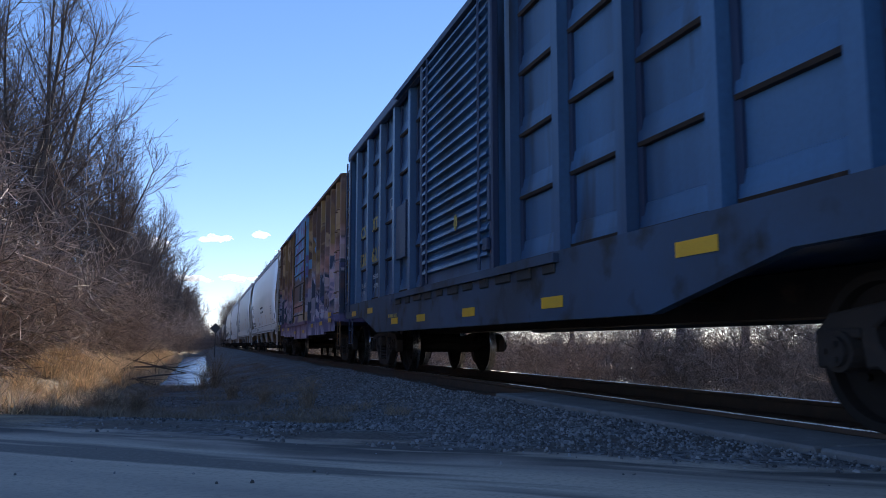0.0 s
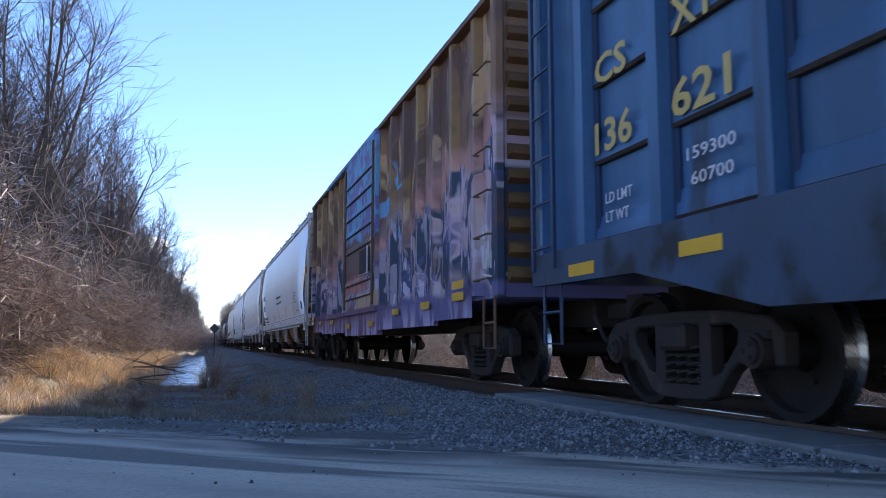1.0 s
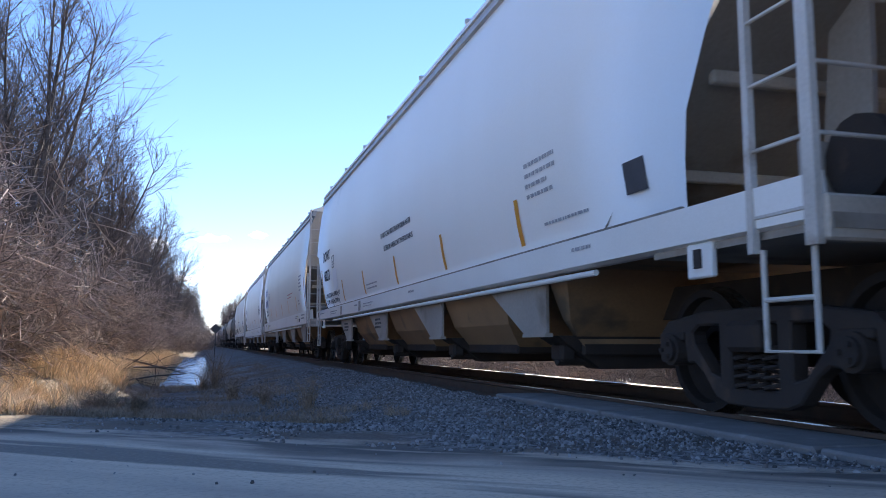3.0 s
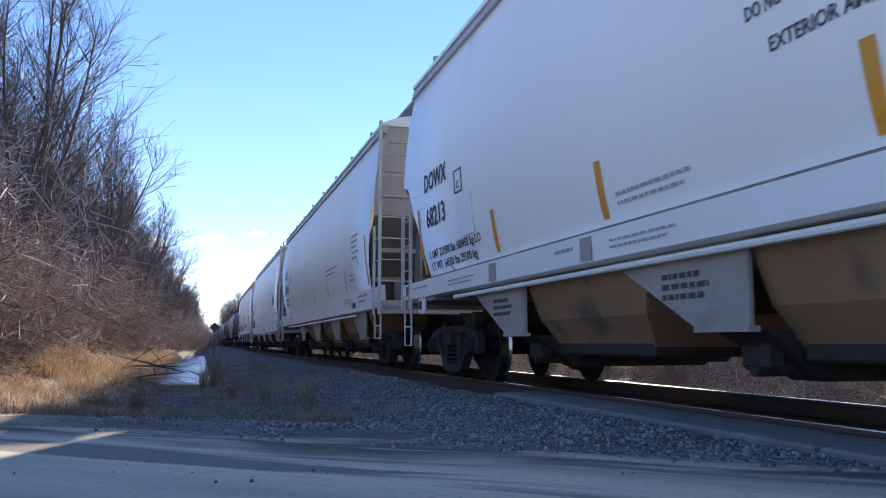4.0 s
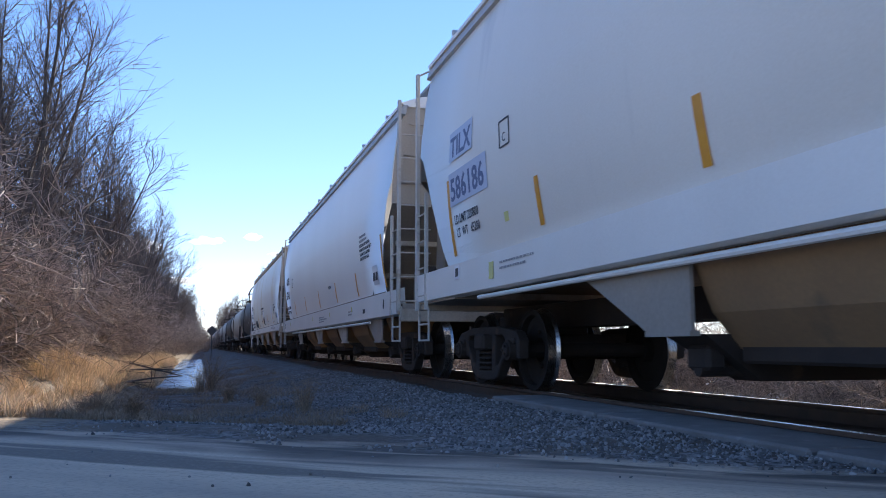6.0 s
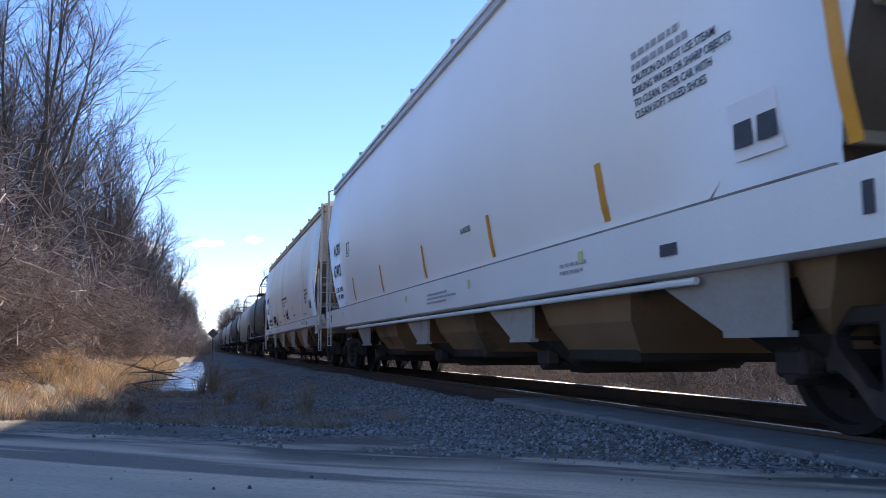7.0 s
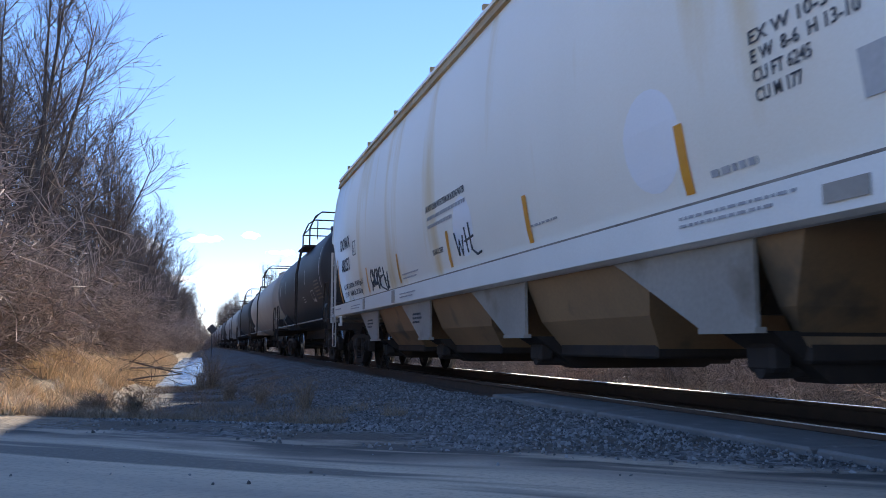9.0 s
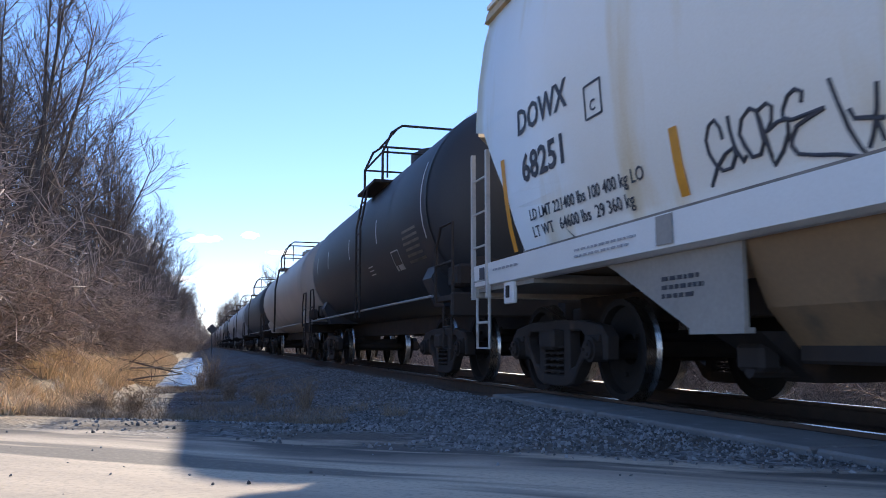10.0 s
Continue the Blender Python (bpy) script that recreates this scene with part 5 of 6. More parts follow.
    # fourth hopper, stained and tagged
    strips(h4, (5.26, 2.79, 0.05, -2.54, -5.2), 1.70)
    strips(h4, (8.30, -8.1), 1.90, 0.94)
    mark(h4, "DOWX", 7.84, 2.51, 0.34, 1.10)
    mark(h4, "68251", 7.81, 2.05, 0.36, 0.92)
    framed(h4, 6.29, 2.42, 0.27, 0.27)
    mark(h4, "LD LMT 221400 lbs 100 400 kg LO", 7.77, 1.67, 0.15, 2.08)
    mark(h4, "LT WT   64600 lbs  29 360 kg", 7.76, 1.51, 0.15, 1.88)
    mark(h4, "DO NOT CLEAN WITH STEAM OR BOILING WATER", 0.88, 2.28, 0.12, 1.70)
    bars(h4, 0.85, 2.19, (1.65, 1.1), 0.06, 0.11)
    mark(h4, "10-HATCHES", 0.75, 1.69, 0.10, 0.48)
    for k, (body, w) in enumerate((("EX W 10-3  H", 0.78), ("E W  8-6  H 13-10", 0.80), ("CU FT 6245", 0.46), ("CU M 177", 0.37))):
        mark(h4, body, -5.99, 2.18 - 0.11 * k, 0.11, w)
    sticker(h4, -7.0, 1.78, 0.55, 0.24, "eave", None, "label_board")
    sticker(h4, -7.15, 1.80, 0.20, 0.26, "ink", -1.488, "dark_label")
    bars(h4, -5.45, 1.55, (0.45,), 0.06, 0.06)
    bars(h4, 2.6, 1.58, (0.95, 0.8), 0.03, 0.06)
    bars(h4, -2.6, 1.62, (0.6,), 0.03, 0.06)
    bars(h4, 6.75, 1.27, (1.0, 0.9), 0.025, 0.05, x=SX)
    bars(h4, 2.5, 1.27, (0.95, 0.8), 0.025, 0.05, x=SX)
    bars(h4, -5.2, 1.30, (1.1, 0.9), 0.025, 0.05, x=SX)
    bars(h4, 8.7, 1.28, (0.7,), 0.03, 0.05, x=SX)
    sticker(h4, 5.38, 1.26, 0.20, 0.20, "underside", SX, "plate_label")
    sticker(h4, 2.95, 1.26, 0.20, 0.20, "underside", SX, "plate_label")
    sticker(h4, -6.62, 1.24, 0.30, 0.10, "underside", SX, "plate_label")
    sticker(h4, 9.05, 1.27, 0.16, 0.13, "ink", SX, "plate_label")
    # clean ovals where paint was touched up
    for yy in (-4.85, -0.6):
        bm = B()
        rows = []
        for i in range(13):
            a = math.pi * i / 12
            zz = 1.90 - 0.36 * math.cos(a)
            rows.append([(-side_x(zz) - 0.002, yy + 0.36 * math.sin(a) + 0.001, zz), (-side_x(zz) - 0.002, yy - 0.36 * math.sin(a) - 0.001, zz)])
        sheet(bm, rows, 0.001)
        part("paint_patch", bm, M["patch"], h4, "clean white paint patch")
    # black marker tags
    scrawl(h4, [[(-0.26, 1.86), (-0.36, 1.58), (-0.42, 1.76), (-0.50, 1.57), (-0.56, 1.80)], [(-0.66, 1.88), (-0.70, 1.58)], [(-0.82, 1.92), (-0.84, 1.60), (-0.98, 1.53), (-1.12, 1.55)], [(-0.62, 1.72), (-0.94, 1.75)]], 0.014)
    scrawl(h4, [[(4.77, 1.73), (4.78, 1.8), (4.82, 1.86), (4.88, 1.84), (4.93, 1.76), (4.92, 1.67), (4.88, 1.6), (4.83, 1.55), (4.74, 1.55), (4.68, 1.61), (4.68, 1.66), (4.77, 1.64), (4.87, 1.58), (4.97, 1.48)]], 0.013)
    scrawl(h4, [[(4.69, 1.85), (4.69, 1.76), (4.67, 1.64), (4.62, 1.56), (4.59, 1.59)], [(4.49, 1.84), (4.57, 1.8), (4.61, 1.72), (4.58, 1.64), (4.54, 1.57), (4.47, 1.57), (4.42, 1.63), (4.43, 1.73), (4.44, 1.81), (4.49, 1.84)]], 0.013)
    scrawl(h4, [[(4.42, 1.81), (4.35, 1.83), (4.31, 1.8), (4.33, 1.73), (4.37, 1.69)], [(4.44, 1.82), (4.42, 1.75), (4.4, 1.65), (4.39, 1.54), (4.38, 1.49), (4.29, 1.55), (4.22, 1.63), (4.21, 1.7), (4.28, 1.71), (4.38, 1.68)]], 0.013)
    scrawl(h4, [[(4.09, 1.76), (4.07, 1.81), (4.12, 1.84), (4.18, 1.82), (4.23, 1.76), (4.24, 1.72), (4.18, 1.69), (4.06, 1.69), (3.94, 1.69)], [(3.94, 1.69), (4.06, 1.67), (4.15, 1.65), (4.21, 1.59), (4.22, 1.56), (4.19, 1.51), (4.08, 1.48), (3.93, 1.45), (3.76, 1.4)]], 0.013)
    scrawl(h4, [[(3.88, 1.82), (3.85, 1.69), (3.82, 1.55), (3.78, 1.45), (3.75, 1.4)], [(3.79, 1.64), (3.77, 1.59), (3.68, 1.57), (3.6, 1.55)], [(3.6, 1.72), (3.63, 1.6), (3.69, 1.49), (3.73, 1.44)], [(3.65, 1.58), (3.64, 1.51), (3.63, 1.45)]], 0.013)
    for yy in (2.2, 5.65):
        bars(h4, yy, 0.95, (0.45, 0.5, 0.4), 0.04, 0.06, "ink", x=-1.38)
        bars(h1, yy, 0.95, (0.45, 0.55, 0.5), 0.05, 0.07, "ink", x=-1.38)
letter_hoppers()

def letter_tank():
    """White marks on the near side of the first tank car."""
    def tx(z):
        return -math.sqrt(max(1.5 ** 2 - (z - 2.52) ** 2, 0.01)) - 0.006
    def patch(y, z0, z1, w, mat, name="white_mark"):
        bm = B()
        sheet(bm, [[(tx(z), y + w / 2, z), (tx(z), y - w / 2, z)] for z in [z0 + (z1 - z0) * i / 6 for i in range(7)]], 0.002)
        part(name, bm, M[mat], t1)
    patch(-5.65, 2.0, 3.1, 0.05, "ink_white", "reflector")
    for y, z0 in ((-2.57, 2.28), (0.18, 2.27), (3.08, 2.34), (4.9, 2.34)):
        patch(y, z0, z0 + 0.42, 0.06, "ink_white", "reflector")
    for k in range(6):
        patch(-4.8, 1.76 + 0.09 * k, 1.80 + 0.09 * k, 0.95 - 0.06 * (k % 3), "seam", "small_stencil")
    for dy, dz, w, h in ((0.24, 0, 0.03, 0.32), (-0.24, 0, 0.03, 0.32), (0, 0.15, 0.5, 0.02), (0, -0.15, 0.5, 0.02), (0, -0.11, 0.46, 0.07)):
        patch(-3.65 + dy, 1.88 + dz - h / 2, 1.88 + dz + h / 2, w, "ink_white", "label_frame")
    for k in range(3):
        patch(-1.6, 1.80 + 0.07 * k, 1.82 + 0.07 * k, 0.4, "ink_white", "small_stencil")
letter_tank()

# ---- plants ----
def stick(V, F, a, b, ra, rb, n=3):
    """A tapered twig added to the lists of corners and faces."""
    d = (b - a)
    u = d.orthogonal().normalized()
    w = d.normalized().cross(u)
    k = len(V)
    for c, r in ((a, ra), (b, rb)):
        for i in range(n):
            t = 2 * math.pi * i / n
            V.append(c + u * (r * math.cos(t)) + w * (r * math.sin(t)))
    for i in range(n):
        j = (i + 1) % n
        F.append((k + i, k + j, k + n + j, k + n + i))

def crooked(rnd, out, p, d, length, r0, r1, pieces, bend, lift, sides):
    """A bent tapering limb; gives back (place, direction, share of its length) along it."""
    spots = []
    for i in range(pieces):
        d = (d + Vector((rnd.gauss(0, bend), rnd.gauss(0, bend), rnd.gauss(0, bend * 0.6) + lift))).normalized()
        e = p + d * (length / pieces)
        stick(*out, p, e, r0 + (r1 - r0) * i / pieces, r0 + (r1 - r0) * (i + 1) / pieces, sides)
        for f in (0.2, 0.5, 0.85):
            spots.append((p.lerp(e, f + rnd.uniform(-0.14, 0.14)), d, (i + f) / pieces))
        p = e
    return spots, p, d

def splay(rnd, d, angle):
    """A direction turned away from d by about that many degrees."""
    u = d.orthogonal().normalized()
    w = d.cross(u)
    a, t = rnd.uniform(0, 6.28), radians(angle * rnd.uniform(0.7, 1.3))
    return (d * math.cos(t) + (u * math.cos(a) + w * math.sin(a)) * math.sin(t)).normalized()

def mesh_of(name, lists, mat):
    V, F = lists
    me = bpy.data.meshes.new(name)
    me.from_pydata([tuple(v) for v in V], [], F)
    me.materials.append(mat)
    return me

def make_tree(seed, height, leaders, fork, open_angle):
    """A trunk that forks into ascending leaders, with side limbs and two orders of fine twigs."""
    rnd = random.Random(seed)
    bark, fine = ([], []), ([], [])
    r = height * 0.0145
    d = Vector((rnd.gauss(0, 0.05), rnd.gauss(0, 0.05), 1)).normalized()
    spots, top, d = crooked(rnd, bark, Vector((0, 0, -0.1)), d, height * fork, r, r * 0.75, 5, 0.05, 0.02, 7)
    limbs = []
    for k in range(leaders):
        q = top if k < 2 else spots[rnd.randrange(len(spots) // 2, len(spots))][0]
        length = height * (1 - fork) * rnd.uniform(0.75, 1.05)
        run, tip, _ = crooked(rnd, bark, q, splay(rnd, d, open_angle), length, r * rnd.uniform(0.42, 0.62), 0.010, 8, 0.055, 0.025, 5)
        limbs += [(p, dd, t, length) for p, dd, t in run if t > 0.10 and rnd.random() < 0.62]
    for p, dd, t in spots[len(spots) // 2:]:
        limbs.append((p, dd, 0.5, height * 0.4))
    for p, dd, t, length in limbs:
        n = length * (0.20 + 0.26 * (1 - t)) * rnd.uniform(0.6, 1.25)
        run, tip, _ = crooked(rnd, bark, p, splay(rnd, dd, 36), n, 0.012 + 0.014 * (1 - t), 0.006, 4, 0.13, 0.09, 4)
        for q, e, u in run:
            m = rnd.uniform(0.22, 0.48) * n + 0.1
            twig, end, _ = crooked(rnd, fine, q, splay(rnd, e, 36), m, 0.0065, 0.004, 2, 0.16, 0.07, 3)
            for w, g, _ in twig[2::2]:
                v = w + splay(rnd, g, 34) * m * rnd.uniform(0.35, 0.7)
                stick(*fine, w, v, 0.0048, 0.003)
    return mesh_of("trunk", bark, M["bark"]), mesh_of("crown", fine, M["twig"])

TREES = [make_tree(11, 9.6, 7, 0.30, 17), make_tree(23, 7.6, 5, 0.28, 15), make_tree(37, 8.6, 5, 0.36, 13), make_tree(41, 6.8, 5, 0.25, 17), make_tree(59, 9.4, 4, 0.42, 13)]

def plant_tree(kind, x, y, scale, turn, group="bare trees along the line"):
    t, c = TREES[kind]
    root = new("tree", t)
    root.matrix_basis = pose(x, y, ground_z(x, y) - 0.05, 0, 0, turn) @ Matrix.Scale(scale, 4)
    twin("crown", c, root)
    tagged(root, "bare leafless tree with grey bark and fine twigs", "tree", group)

rt = random.Random(5)
for kind, x, y, sc, turn in ((0, -4.0, 19.5, 1.0, 200), (2, -5.3, 19.0, 0.95, 80), (4, -4.6, 21.0, 0.86, 30), (1, -3.05, 26.0, 1.0, 200), (2, -3.35, 27.5, 0.90, 140), (1, -2.95, 30.5, 0.9, 310), (0, -5.6, 23.5, 0.75, 250), (2, -3.4, 33.0, 0.82, 70), (4, -4.4, 29.0, 0.85, 120), (0, -3.6, 23.0, 0.74, 40), (3, -2.85, 36.5, 0.98, 160), (2, -3.0, 41.0, 0.74, 30), (3, -4.5, 22.5, 0.95, 300), (1, -3.5, 38.5, 0.9, 95), (0, -2.9, 46.0, 0.72, 15)):
    plant_tree(kind, x, y, sc, turn)
for k in range(50):
    y = 42 + 300 * (k / 50) ** 1.35 + rt.uniform(-1.5, 1.5)
    x = -2.3 - rt.random() ** 1.6 * 4.0
    plant_tree(rt.randrange(5), x, y, rt.uniform(0.74, 0.95) * min(1.6, 1.0 + 0.003 * (y - 40)), rt.uniform(0, 360))
for k in range(14):
    plant_tree(rt.randrange(5), -rt.uniform(7, 14), 18 + k * 3.5, rt.uniform(0.5, 0.75), rt.uniform(0, 360))
for k in range(60):
    y = 2 + 320 * (k / 60) ** 1.4 + rt.uniform(-1.5, 1.5)
    plant_tree(rt.randrange(5), rt.uniform(10.5, 20), y, rt.uniform(0.95, 1.35), rt.uniform(0, 360), "bare trees beyond the track")
for k in range(16):
    plant_tree(rt.randrange(5), rt.uniform(7.5, 16), 250 + k * 8, rt.uniform(1.5, 2.0), rt.uniform(0, 360), "bare trees beyond the track")

def make_shrub(seed, height, stems, wide=0.8):
    """Crooked arching canes with twigs standing off at wide angles."""
    rnd = random.Random(seed)
    out, fine = ([], []), ([], [])
    for k in range(stems):
        a, off = rnd.uniform(0, 6.28), wide * rnd.random() ** 0.6
        p = Vector((off * math.cos(a), off * math.sin(a), -0.1))
        d = Vector((rnd.gauss(0, 0.42), rnd.gauss(0, 0.42), 1)).normalized()
        hgt = height * rnd.uniform(0.5, 1.15)
        run, tip, _ = crooked(rnd, out, p, d, hgt, rnd.uniform(0.006, 0.011), 0.004, 6, 0.24, -0.02, 3)
        for q, e, u in run:
            if rnd.random() > 0.25 + u * 0.6:
                continue
            m = rnd.uniform(0.2, 0.6)
            twig, end, _ = crooked(rnd, fine, q, splay(rnd, e, 62), m, 0.0055, 0.0035, 2, 0.3, 0.03, 3)
            for w, g, _ in twig[::2]:
                stick(*fine, w, w + splay(rnd, g, 55) * rnd.uniform(0.08, 0.26), 0.004, 0.0026)
        for q, e, u in run[6:]:
            for j in range(2):
                w = q + splay(rnd, e, 60) * rnd.uniform(0.15, 0.42)
                stick(*fine, q, w, 0.0048, 0.003)
                stick(*fine, q.lerp(w, 0.6), w + splay(rnd, e, 80) * rnd.uniform(0.06, 0.2), 0.0036, 0.0025)
    return mesh_of("shrub", out, M["brush"]), mesh_of("crown", fine, M["brush"])

SHRUBS = [make_shrub(3, 2.2, 48), make_shrub(8, 1.8, 52), make_shrub(15, 2.7, 46), make_shrub(21, 1.4, 50)]
THICKETS = [make_shrub(31, 2.4, 80, 2.0), make_shrub(47, 2.0, 84, 2.0)]

def plant_shrub(x, y, scale, group, kinds=SHRUBS):
    canes, fine = kinds[rt.randrange(len(kinds))]
    o = new("shrub", canes)
    twin("crown", fine, o)
    o.matrix_basis = pose(x, y, ground_z(x, y), 0, 0, rt.uniform(0, 360)) @ Matrix.Scale(scale, 4)
    tagged(o, "tangled leafless brown shrub in dry grass", "shrub", group)

for k in range(150):
    y = 10.5 + 75 * (k / 150) ** 1.7
    x = -2.9 - 0.014 * y - rt.random() ** 1.5 * 6.0
    if y < 16:
        x = min(x, -3.0 - (16 - y) * 0.18)
    plant_shrub(x, y + rt.uniform(-0.8, 0.8), rt.uniform(0.85, 1.3) * (0.8 if x > -3.5 else 1.15), "shrubs along the ditch")
for k in range(60):
    y = 70 + 280 * (k / 60) ** 1.3
    plant_shrub(-1.9 - rt.random() * 3.5, y, rt.uniform(1.1, 1.7) * (1 + 0.002 * y), "shrubs along the ditch", THICKETS)
for k in range(58):
    y = -3.0 + 120 * (k / 58) ** 1.5
    plant_shrub(10.2 + (k % 3) * 1.7 + rt.random() * 1.2, y + rt.uniform(-0.6, 0.6), rt.uniform(0.9, 1.3), "shrubs beyond the track", THICKETS)

def blades(name, count, place, hmin, hmax, width, mat, label, lean=0.35):
    """Many thin blades as one mesh."""
    rnd = random.Random(name)
    V, F = [], []
    for k in range(count):
        x, y, s = place(rnd)
        z = ground_z(x, y) - 0.02
        h = rnd.uniform(hmin, hmax) * s
        a = rnd.uniform(0, 6.28)
        dx, dy = math.cos(a), math.sin(a)
        lx, ly = rnd.gauss(0, lean) * h, rnd.gauss(0, lean) * h
        w = width * rnd.uniform(0.6, 1.3)
        i = len(V)
        for t, ww in ((0, 1.0), (0.55, 0.8), (1.0, 0.15)):
            px, py, pz = x + lx * t * t, y + ly * t * t, z + h * (t - 0.25 * t * t * min(1, (lx * lx + ly * ly) / (h * h + 1e-6)))
            V.append((px - dx * w * ww / 2, py - dy * w * ww / 2, pz))
            V.append((px + dx * w * ww / 2, py + dy * w * ww / 2, pz))
        F += [(i, i + 1, i + 3, i + 2), (i + 2, i + 3, i + 5, i + 4)]
    me = bpy.data.meshes.new(name)
    me.from_pydata(V, [], F)
    me.materials.append(mat)
    return tagged(new(name, me), label, name.replace("_", " "), kind="stuff")

def bank(rnd):
    while True:
        y = 7.2 + 50 * rnd.random() ** 2.0
        x = -1.05 - 0.15 * smooth(11, 15, y) + 0.25 * smooth(18, 24, y) - 0.006 * y - abs(rnd.gauss(0, 1.0)) - max(0, (11 - y)) * 0.10
        tuft = noise.noise((x * 1.6, y * 1.2, 9))
        if y > road_edge(x) + 0.35 and x > -7 and rnd.random() < 0.30 + 1.6 * tuft:
            return x, y, 0.50 + 0.9 * max(0, tuft + 0.1) + 0.006 * y
blades("dry_grass", 34000, bank, 0.10, 0.42, 0.011, M["straw"], "dry straw-coloured grass on the ditch bank", 0.5)

def far_bank(rnd):
    y = 1 + 90 * rnd.random() ** 1.6
    return 7.6 + abs(rnd.gauss(0, 1.6)), y, 1.0
blades("dead_grass", 16000, far_bank, 0.2, 0.6, 0.009, M["straw"], "dry grass beyond the track", 0.4)

def verge(rnd):
    while True:
        y = 7.5 + 24 * rnd.random() ** 1.5
        x = rnd.uniform(-1.6, 1.9)
        if y > road_edge(x) + 0.5 and noise.noise((x * 1.3, y * 0.9, 4)) > -0.06 + 0.12 * x:
            return x, y, 0.7
blades("dead_weeds", 26000, verge, 0.04, 0.22, 0.006, M["weed"], "dead brown weeds on the gravel verge", 0.8)

# single tufts of tall stalks
def tuft(x, y, h, n, seed):
    rnd = random.Random(seed)
    out = ([], [])
    for k in range(n):
        a = rnd.uniform(0, 6.28)
        p = Vector((0.10 * rnd.random() * math.cos(a), 0.10 * rnd.random() * math.sin(a), -0.03))
        hh = h * rnd.uniform(0.4, 1.0)
        d = Vector((rnd.gauss(0, 0.28), rnd.gauss(0, 0.28), 1)).normalized()
        m = p + d * hh * 0.6
        e = m + (d + Vector((rnd.gauss(0, 0.3), rnd.gauss(0, 0.3), -0.1))).normalized() * hh * 0.4
        stick(*out, p, m, 0.005, 0.004)
        stick(*out, m, e, 0.004, 0.002)
        for j in range(3):
            s = m.lerp(e, rnd.random())
            stick(*out, s, s + Vector((rnd.gauss(0, 0.06), rnd.gauss(0, 0.06), rnd.uniform(0, 0.07))), 0.003, 0.002)
    me = mesh_of("weed_tuft", out, M["weed"])
    o = new("weed_tuft", me)
    o.matrix_basis = pose(x, y, ground_z(x, y))
    tagged(o, "tuft of dry weed stalks on the gravel", "weeds", "weed tufts")
tuft(1.30, 10.6, 0.52, 46, 1)
tuft(0.28, 18.5, 0.95, 60, 2)
tuft(0.05, 17.5, 0.6, 60, 3)
tuft(-1.0, 9.6, 0.34, 80, 4)
tuft(-1.15, 9.9, 0.30, 70, 5)
tuft(-0.75, 10.6, 0.38, 80, 6)
tuft(0.9, 12.4, 0.3, 40, 7)
tuft(0.5, 14.0, 0.35, 50, 8)

# fallen limb over the ditch
V, F = [], []
rb = random.Random(77)
def limb(pts, r0, r1, twigs):
    pts = [Vector(p) for p in pts]
    n = len(pts) - 1
    for i in range(n):
        a, b = r0 + (r1 - r0) * i / n, r0 + (r1 - r0) * (i + 1) / n
        stick(V, F, pts[i], pts[i + 1], a, b, 6)
        for k in range(twigs):
            s = pts[i].lerp(pts[i + 1], rb.random())
            d = ((pts[i + 1] - pts[i]).normalized() + Vector((rb.gauss(0, 0.5), rb.gauss(0, 0.5), rb.gauss(0, 0.45)))).normalized()
            m = s + d * rb.uniform(0.3, 0.8)
            stick(V, F, s, m, b * 0.5, 0.006)
            stick(V, F, m, m + (d + Vector((rb.gauss(0, 0.4), rb.gauss(0, 0.4), rb.gauss(0, 0.4)))).normalized() * 0.4, 0.006, 0.004)
limb([(-3.9, 20.9, 0.45), (-2.9, 20.6, 0.36), (-2.1, 20.3, 0.26), (-1.45, 20.2, 0.10), (-0.9, 20.3, -0.05), (-0.35, 20.5, -0.20)], 0.035, 0.012, 2)
limb([(-2.2, 17.2, -0.28), (-1.75, 17.6, -0.10), (-1.35, 18.2, 0.02), (-0.85, 19.0, 0.0), (-0.4, 19.8, -0.05)], 0.03, 0.010, 4)
limb([(-2.1, 17.0, -0.30), (-1.5, 17.2, -0.22), (-0.9, 17.6, -0.14), (-0.35, 18.1, -0.12)], 0.026, 0.010, 3)
me = mesh_of("fallen_branch", (V, F), M["bark"])
tagged(new("fallen_branch", me), "dark fallen branch lying over the ditch water", "branch")

# diamond sign beside the line
sx, sy = 0.80, 58.0
post = B()
box(post, (0, 0, 0.75), (0.06, 0.06, 1.9))
signob = link("track_sign", post, M["sign"])
signob.matrix_basis = pose(sx, sy, ground_z(sx, sy))
bm = B()
box(bm, (0, -0.045, 1.95), (0.50, 0.02, 0.50), 0, 45, 0, bevel=0.004)
part("sign_panel", bm, M["sign"], signob, "dark diamond sign panel")
tagged(signob, "dark diamond sign on a post beside the track", "sign")

# loose stones of the verge
rs = random.Random(9)
ico = B()
bmesh.ops.create_icosphere(ico, subdivisions=1, radius=1.0)
base_v = [v.co.copy() for v in ico.verts]
base_f = [tuple(v.index for v in f.verts) for f in ico.faces]
ico.free()
V, F = [], []
def stone(x, y, r, lift=0.3):
    m = Matrix.LocRotScale((x, y, ground_z(x, y) + r * lift), Euler((rs.uniform(0, 6), rs.uniform(0, 6), rs.uniform(0, 6))), (r * rs.uniform(0.7, 1.3), r * rs.uniform(0.7, 1.2), r * rs.uniform(0.45, 0.8)))
    i = len(V)
    for v in base_v:
        V.append(tuple(m @ (v * rs.uniform(0.78, 1.12))))
    F.extend(tuple(a + i for a in f) for f in base_f)
n = 0
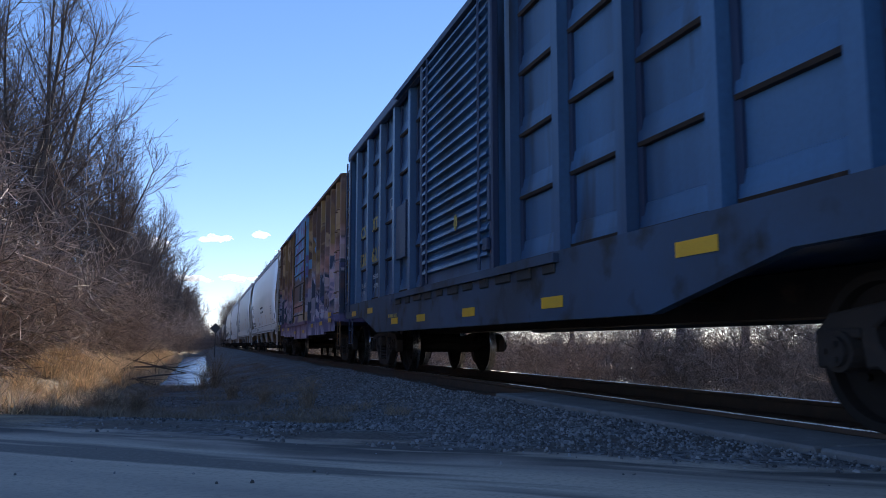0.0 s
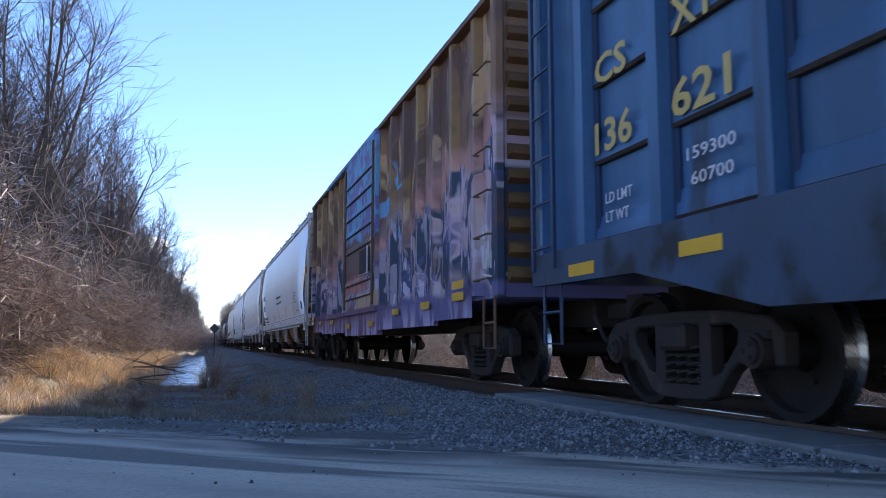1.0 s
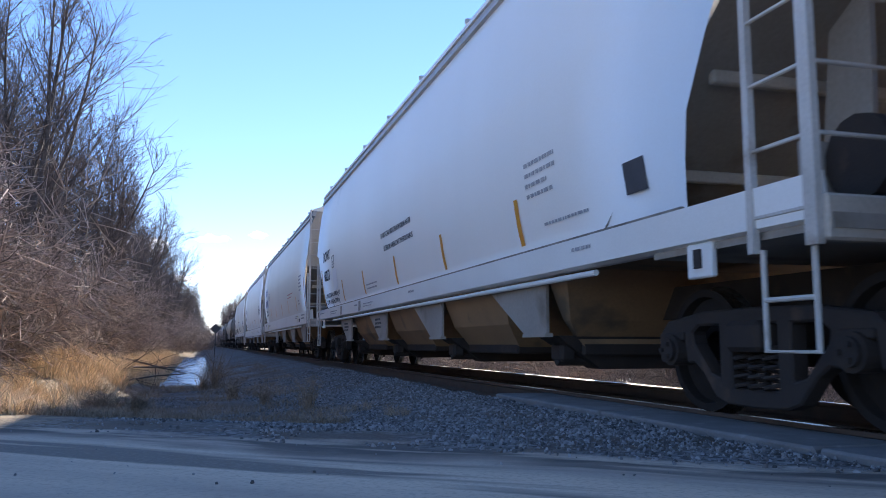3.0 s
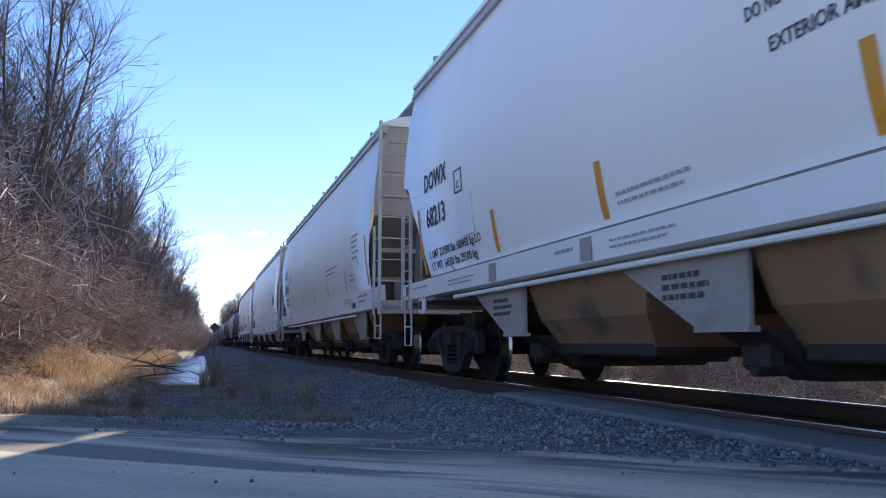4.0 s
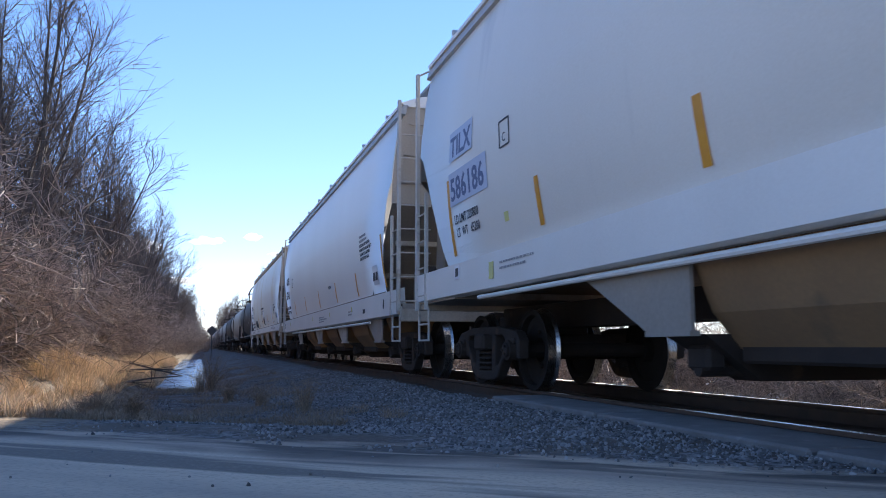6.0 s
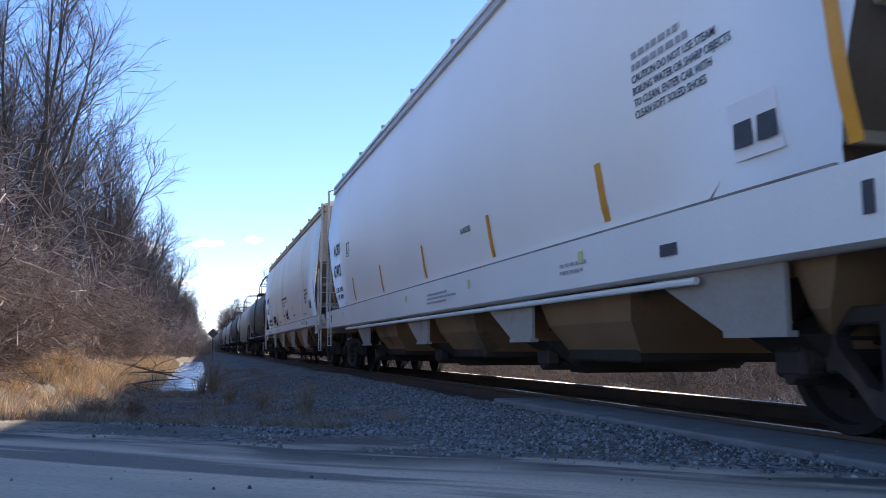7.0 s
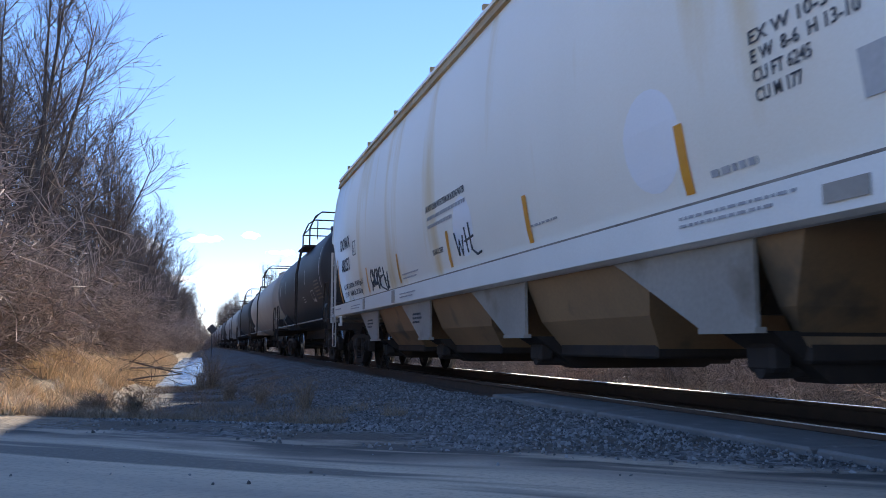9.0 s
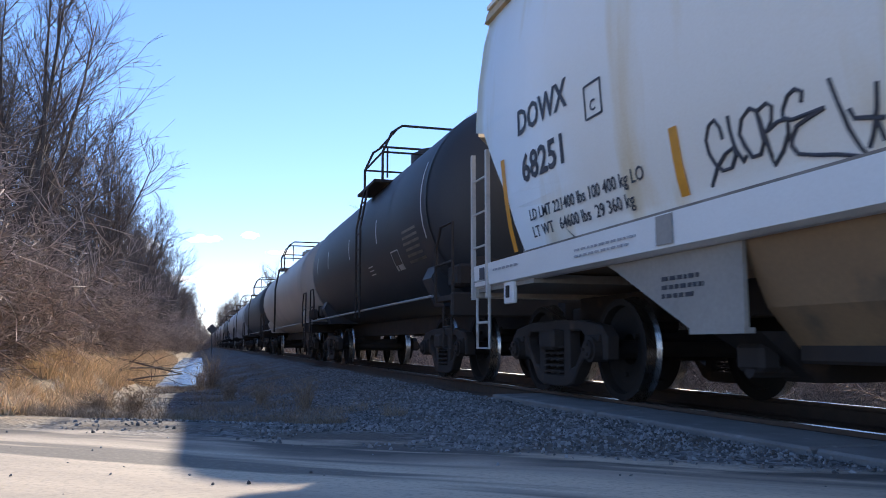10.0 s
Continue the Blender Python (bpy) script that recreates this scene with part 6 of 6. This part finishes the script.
while n < 30000:
    y = 3.0 + 17 * rs.random() ** 1.5
    x = rs.uniform(-0.9, 3.0)
    past = y - road_edge(x)
    if past < -0.3 or (past < 0.6 and rs.random() > 0.25 + past):
        continue
    if noise.noise((x * 0.9, y * 0.7, 2)) < -0.25 - 0.25 * (x - 0.5) and x < 1.5:
        continue
    if x < 0.3 and past < 1.2 and rs.random() > 0.15:
        continue
    stone(x, y, 0.005 + 0.015 * rs.random() ** 2, 0.15)
    n += 1
for k in range(120):
    x, y = rs.uniform(-3, 3), rs.uniform(2.4, 7.5)
    stone(x, y, rs.uniform(0.004, 0.012), 0.3)
me = bpy.data.meshes.new("loose_gravel")
me.from_pydata(V, [], F)
me.materials.append(M["stone"])
tagged(new("loose_gravel", me), "loose grey crushed stones on the verge", "gravel", kind="stuff")

# small clouds low in the sky
def cloud(x, y, z, w, h, seed):
    rnd = random.Random(seed)
    bm = B()
    for k in range(16):
        t = rnd.uniform(-1, 1)
        r = h * rnd.uniform(0.35, 0.8) * (1.1 - abs(t))
        m = Matrix.Translation((t * w / 2, rnd.uniform(-h, h), rnd.uniform(-0.15, 0.35) * h)) @ Matrix.Diagonal((r * 2.2, r * 1.6, r * 0.8, 1))
        bmesh.ops.create_icosphere(bm, subdivisions=3, radius=1.0, matrix=m)
    for v in bm.verts:
        v.co += Vector((noise.noise(v.co * 0.05), noise.noise(v.co * 0.05 + Vector((9, 0, 0))), noise.noise(v.co * 0.05 + Vector((0, 9, 0))))) * h * 0.35
    o = link("cloud", bm, M["cloud"], smooth=True)
    tagged(o, "small white cloud low over the trees", "cloud", "clouds", "structure")
    CLOUDS.append((o, x, y, z))
CLOUDS = []
cloud(30, 3000, 372, 120, 24, 1)
cloud(188, 3000, 392, 70, 16, 2)
cloud(-60, 3000, 225, 190, 20, 3)
cloud(120, 3000, 232, 150, 22, 4)
cloud(300, 3000, 330, 110, 18, 5)
cloud(-195, 3000, 330, 70, 50, 6)

# ---- what moves ----
# how far the train runs ahead of an even pace, by seconds
GAIN = ((0, 0), (1.5, 0), (2.0, 0.26), (2.5, 0.30), (4.0, -0.33), (4.5, 0), (10, 0))

def run(t):
    return SPEED * t + float(np.interp(t, [g[0] for g in GAIN], [g[1] for g in GAIN]))

def motions():
    times = [0, 1 / 30] + [0.5 * k for k in range(1, 20)] + [10 - 1 / 30, 10]
    for car, centre in CARS:
        walk(car, [(t, pose(TRACK, centre - run(t), 0)) for t in times])
    for o, x, y, z in CLOUDS:
        walk(o, [(0, pose(x, y, z)), (10, pose(x - 26, y, z))])
    turns = [i * 2 / 30 for i in range(151)]
    for wheel, a, phase in WHEELS:
        walk(wheel, [(t, Matrix.Translation((0, a, R)) @ Matrix.Rotation(phase + run(t) / R, 4, "X")) for t in turns])

motions()
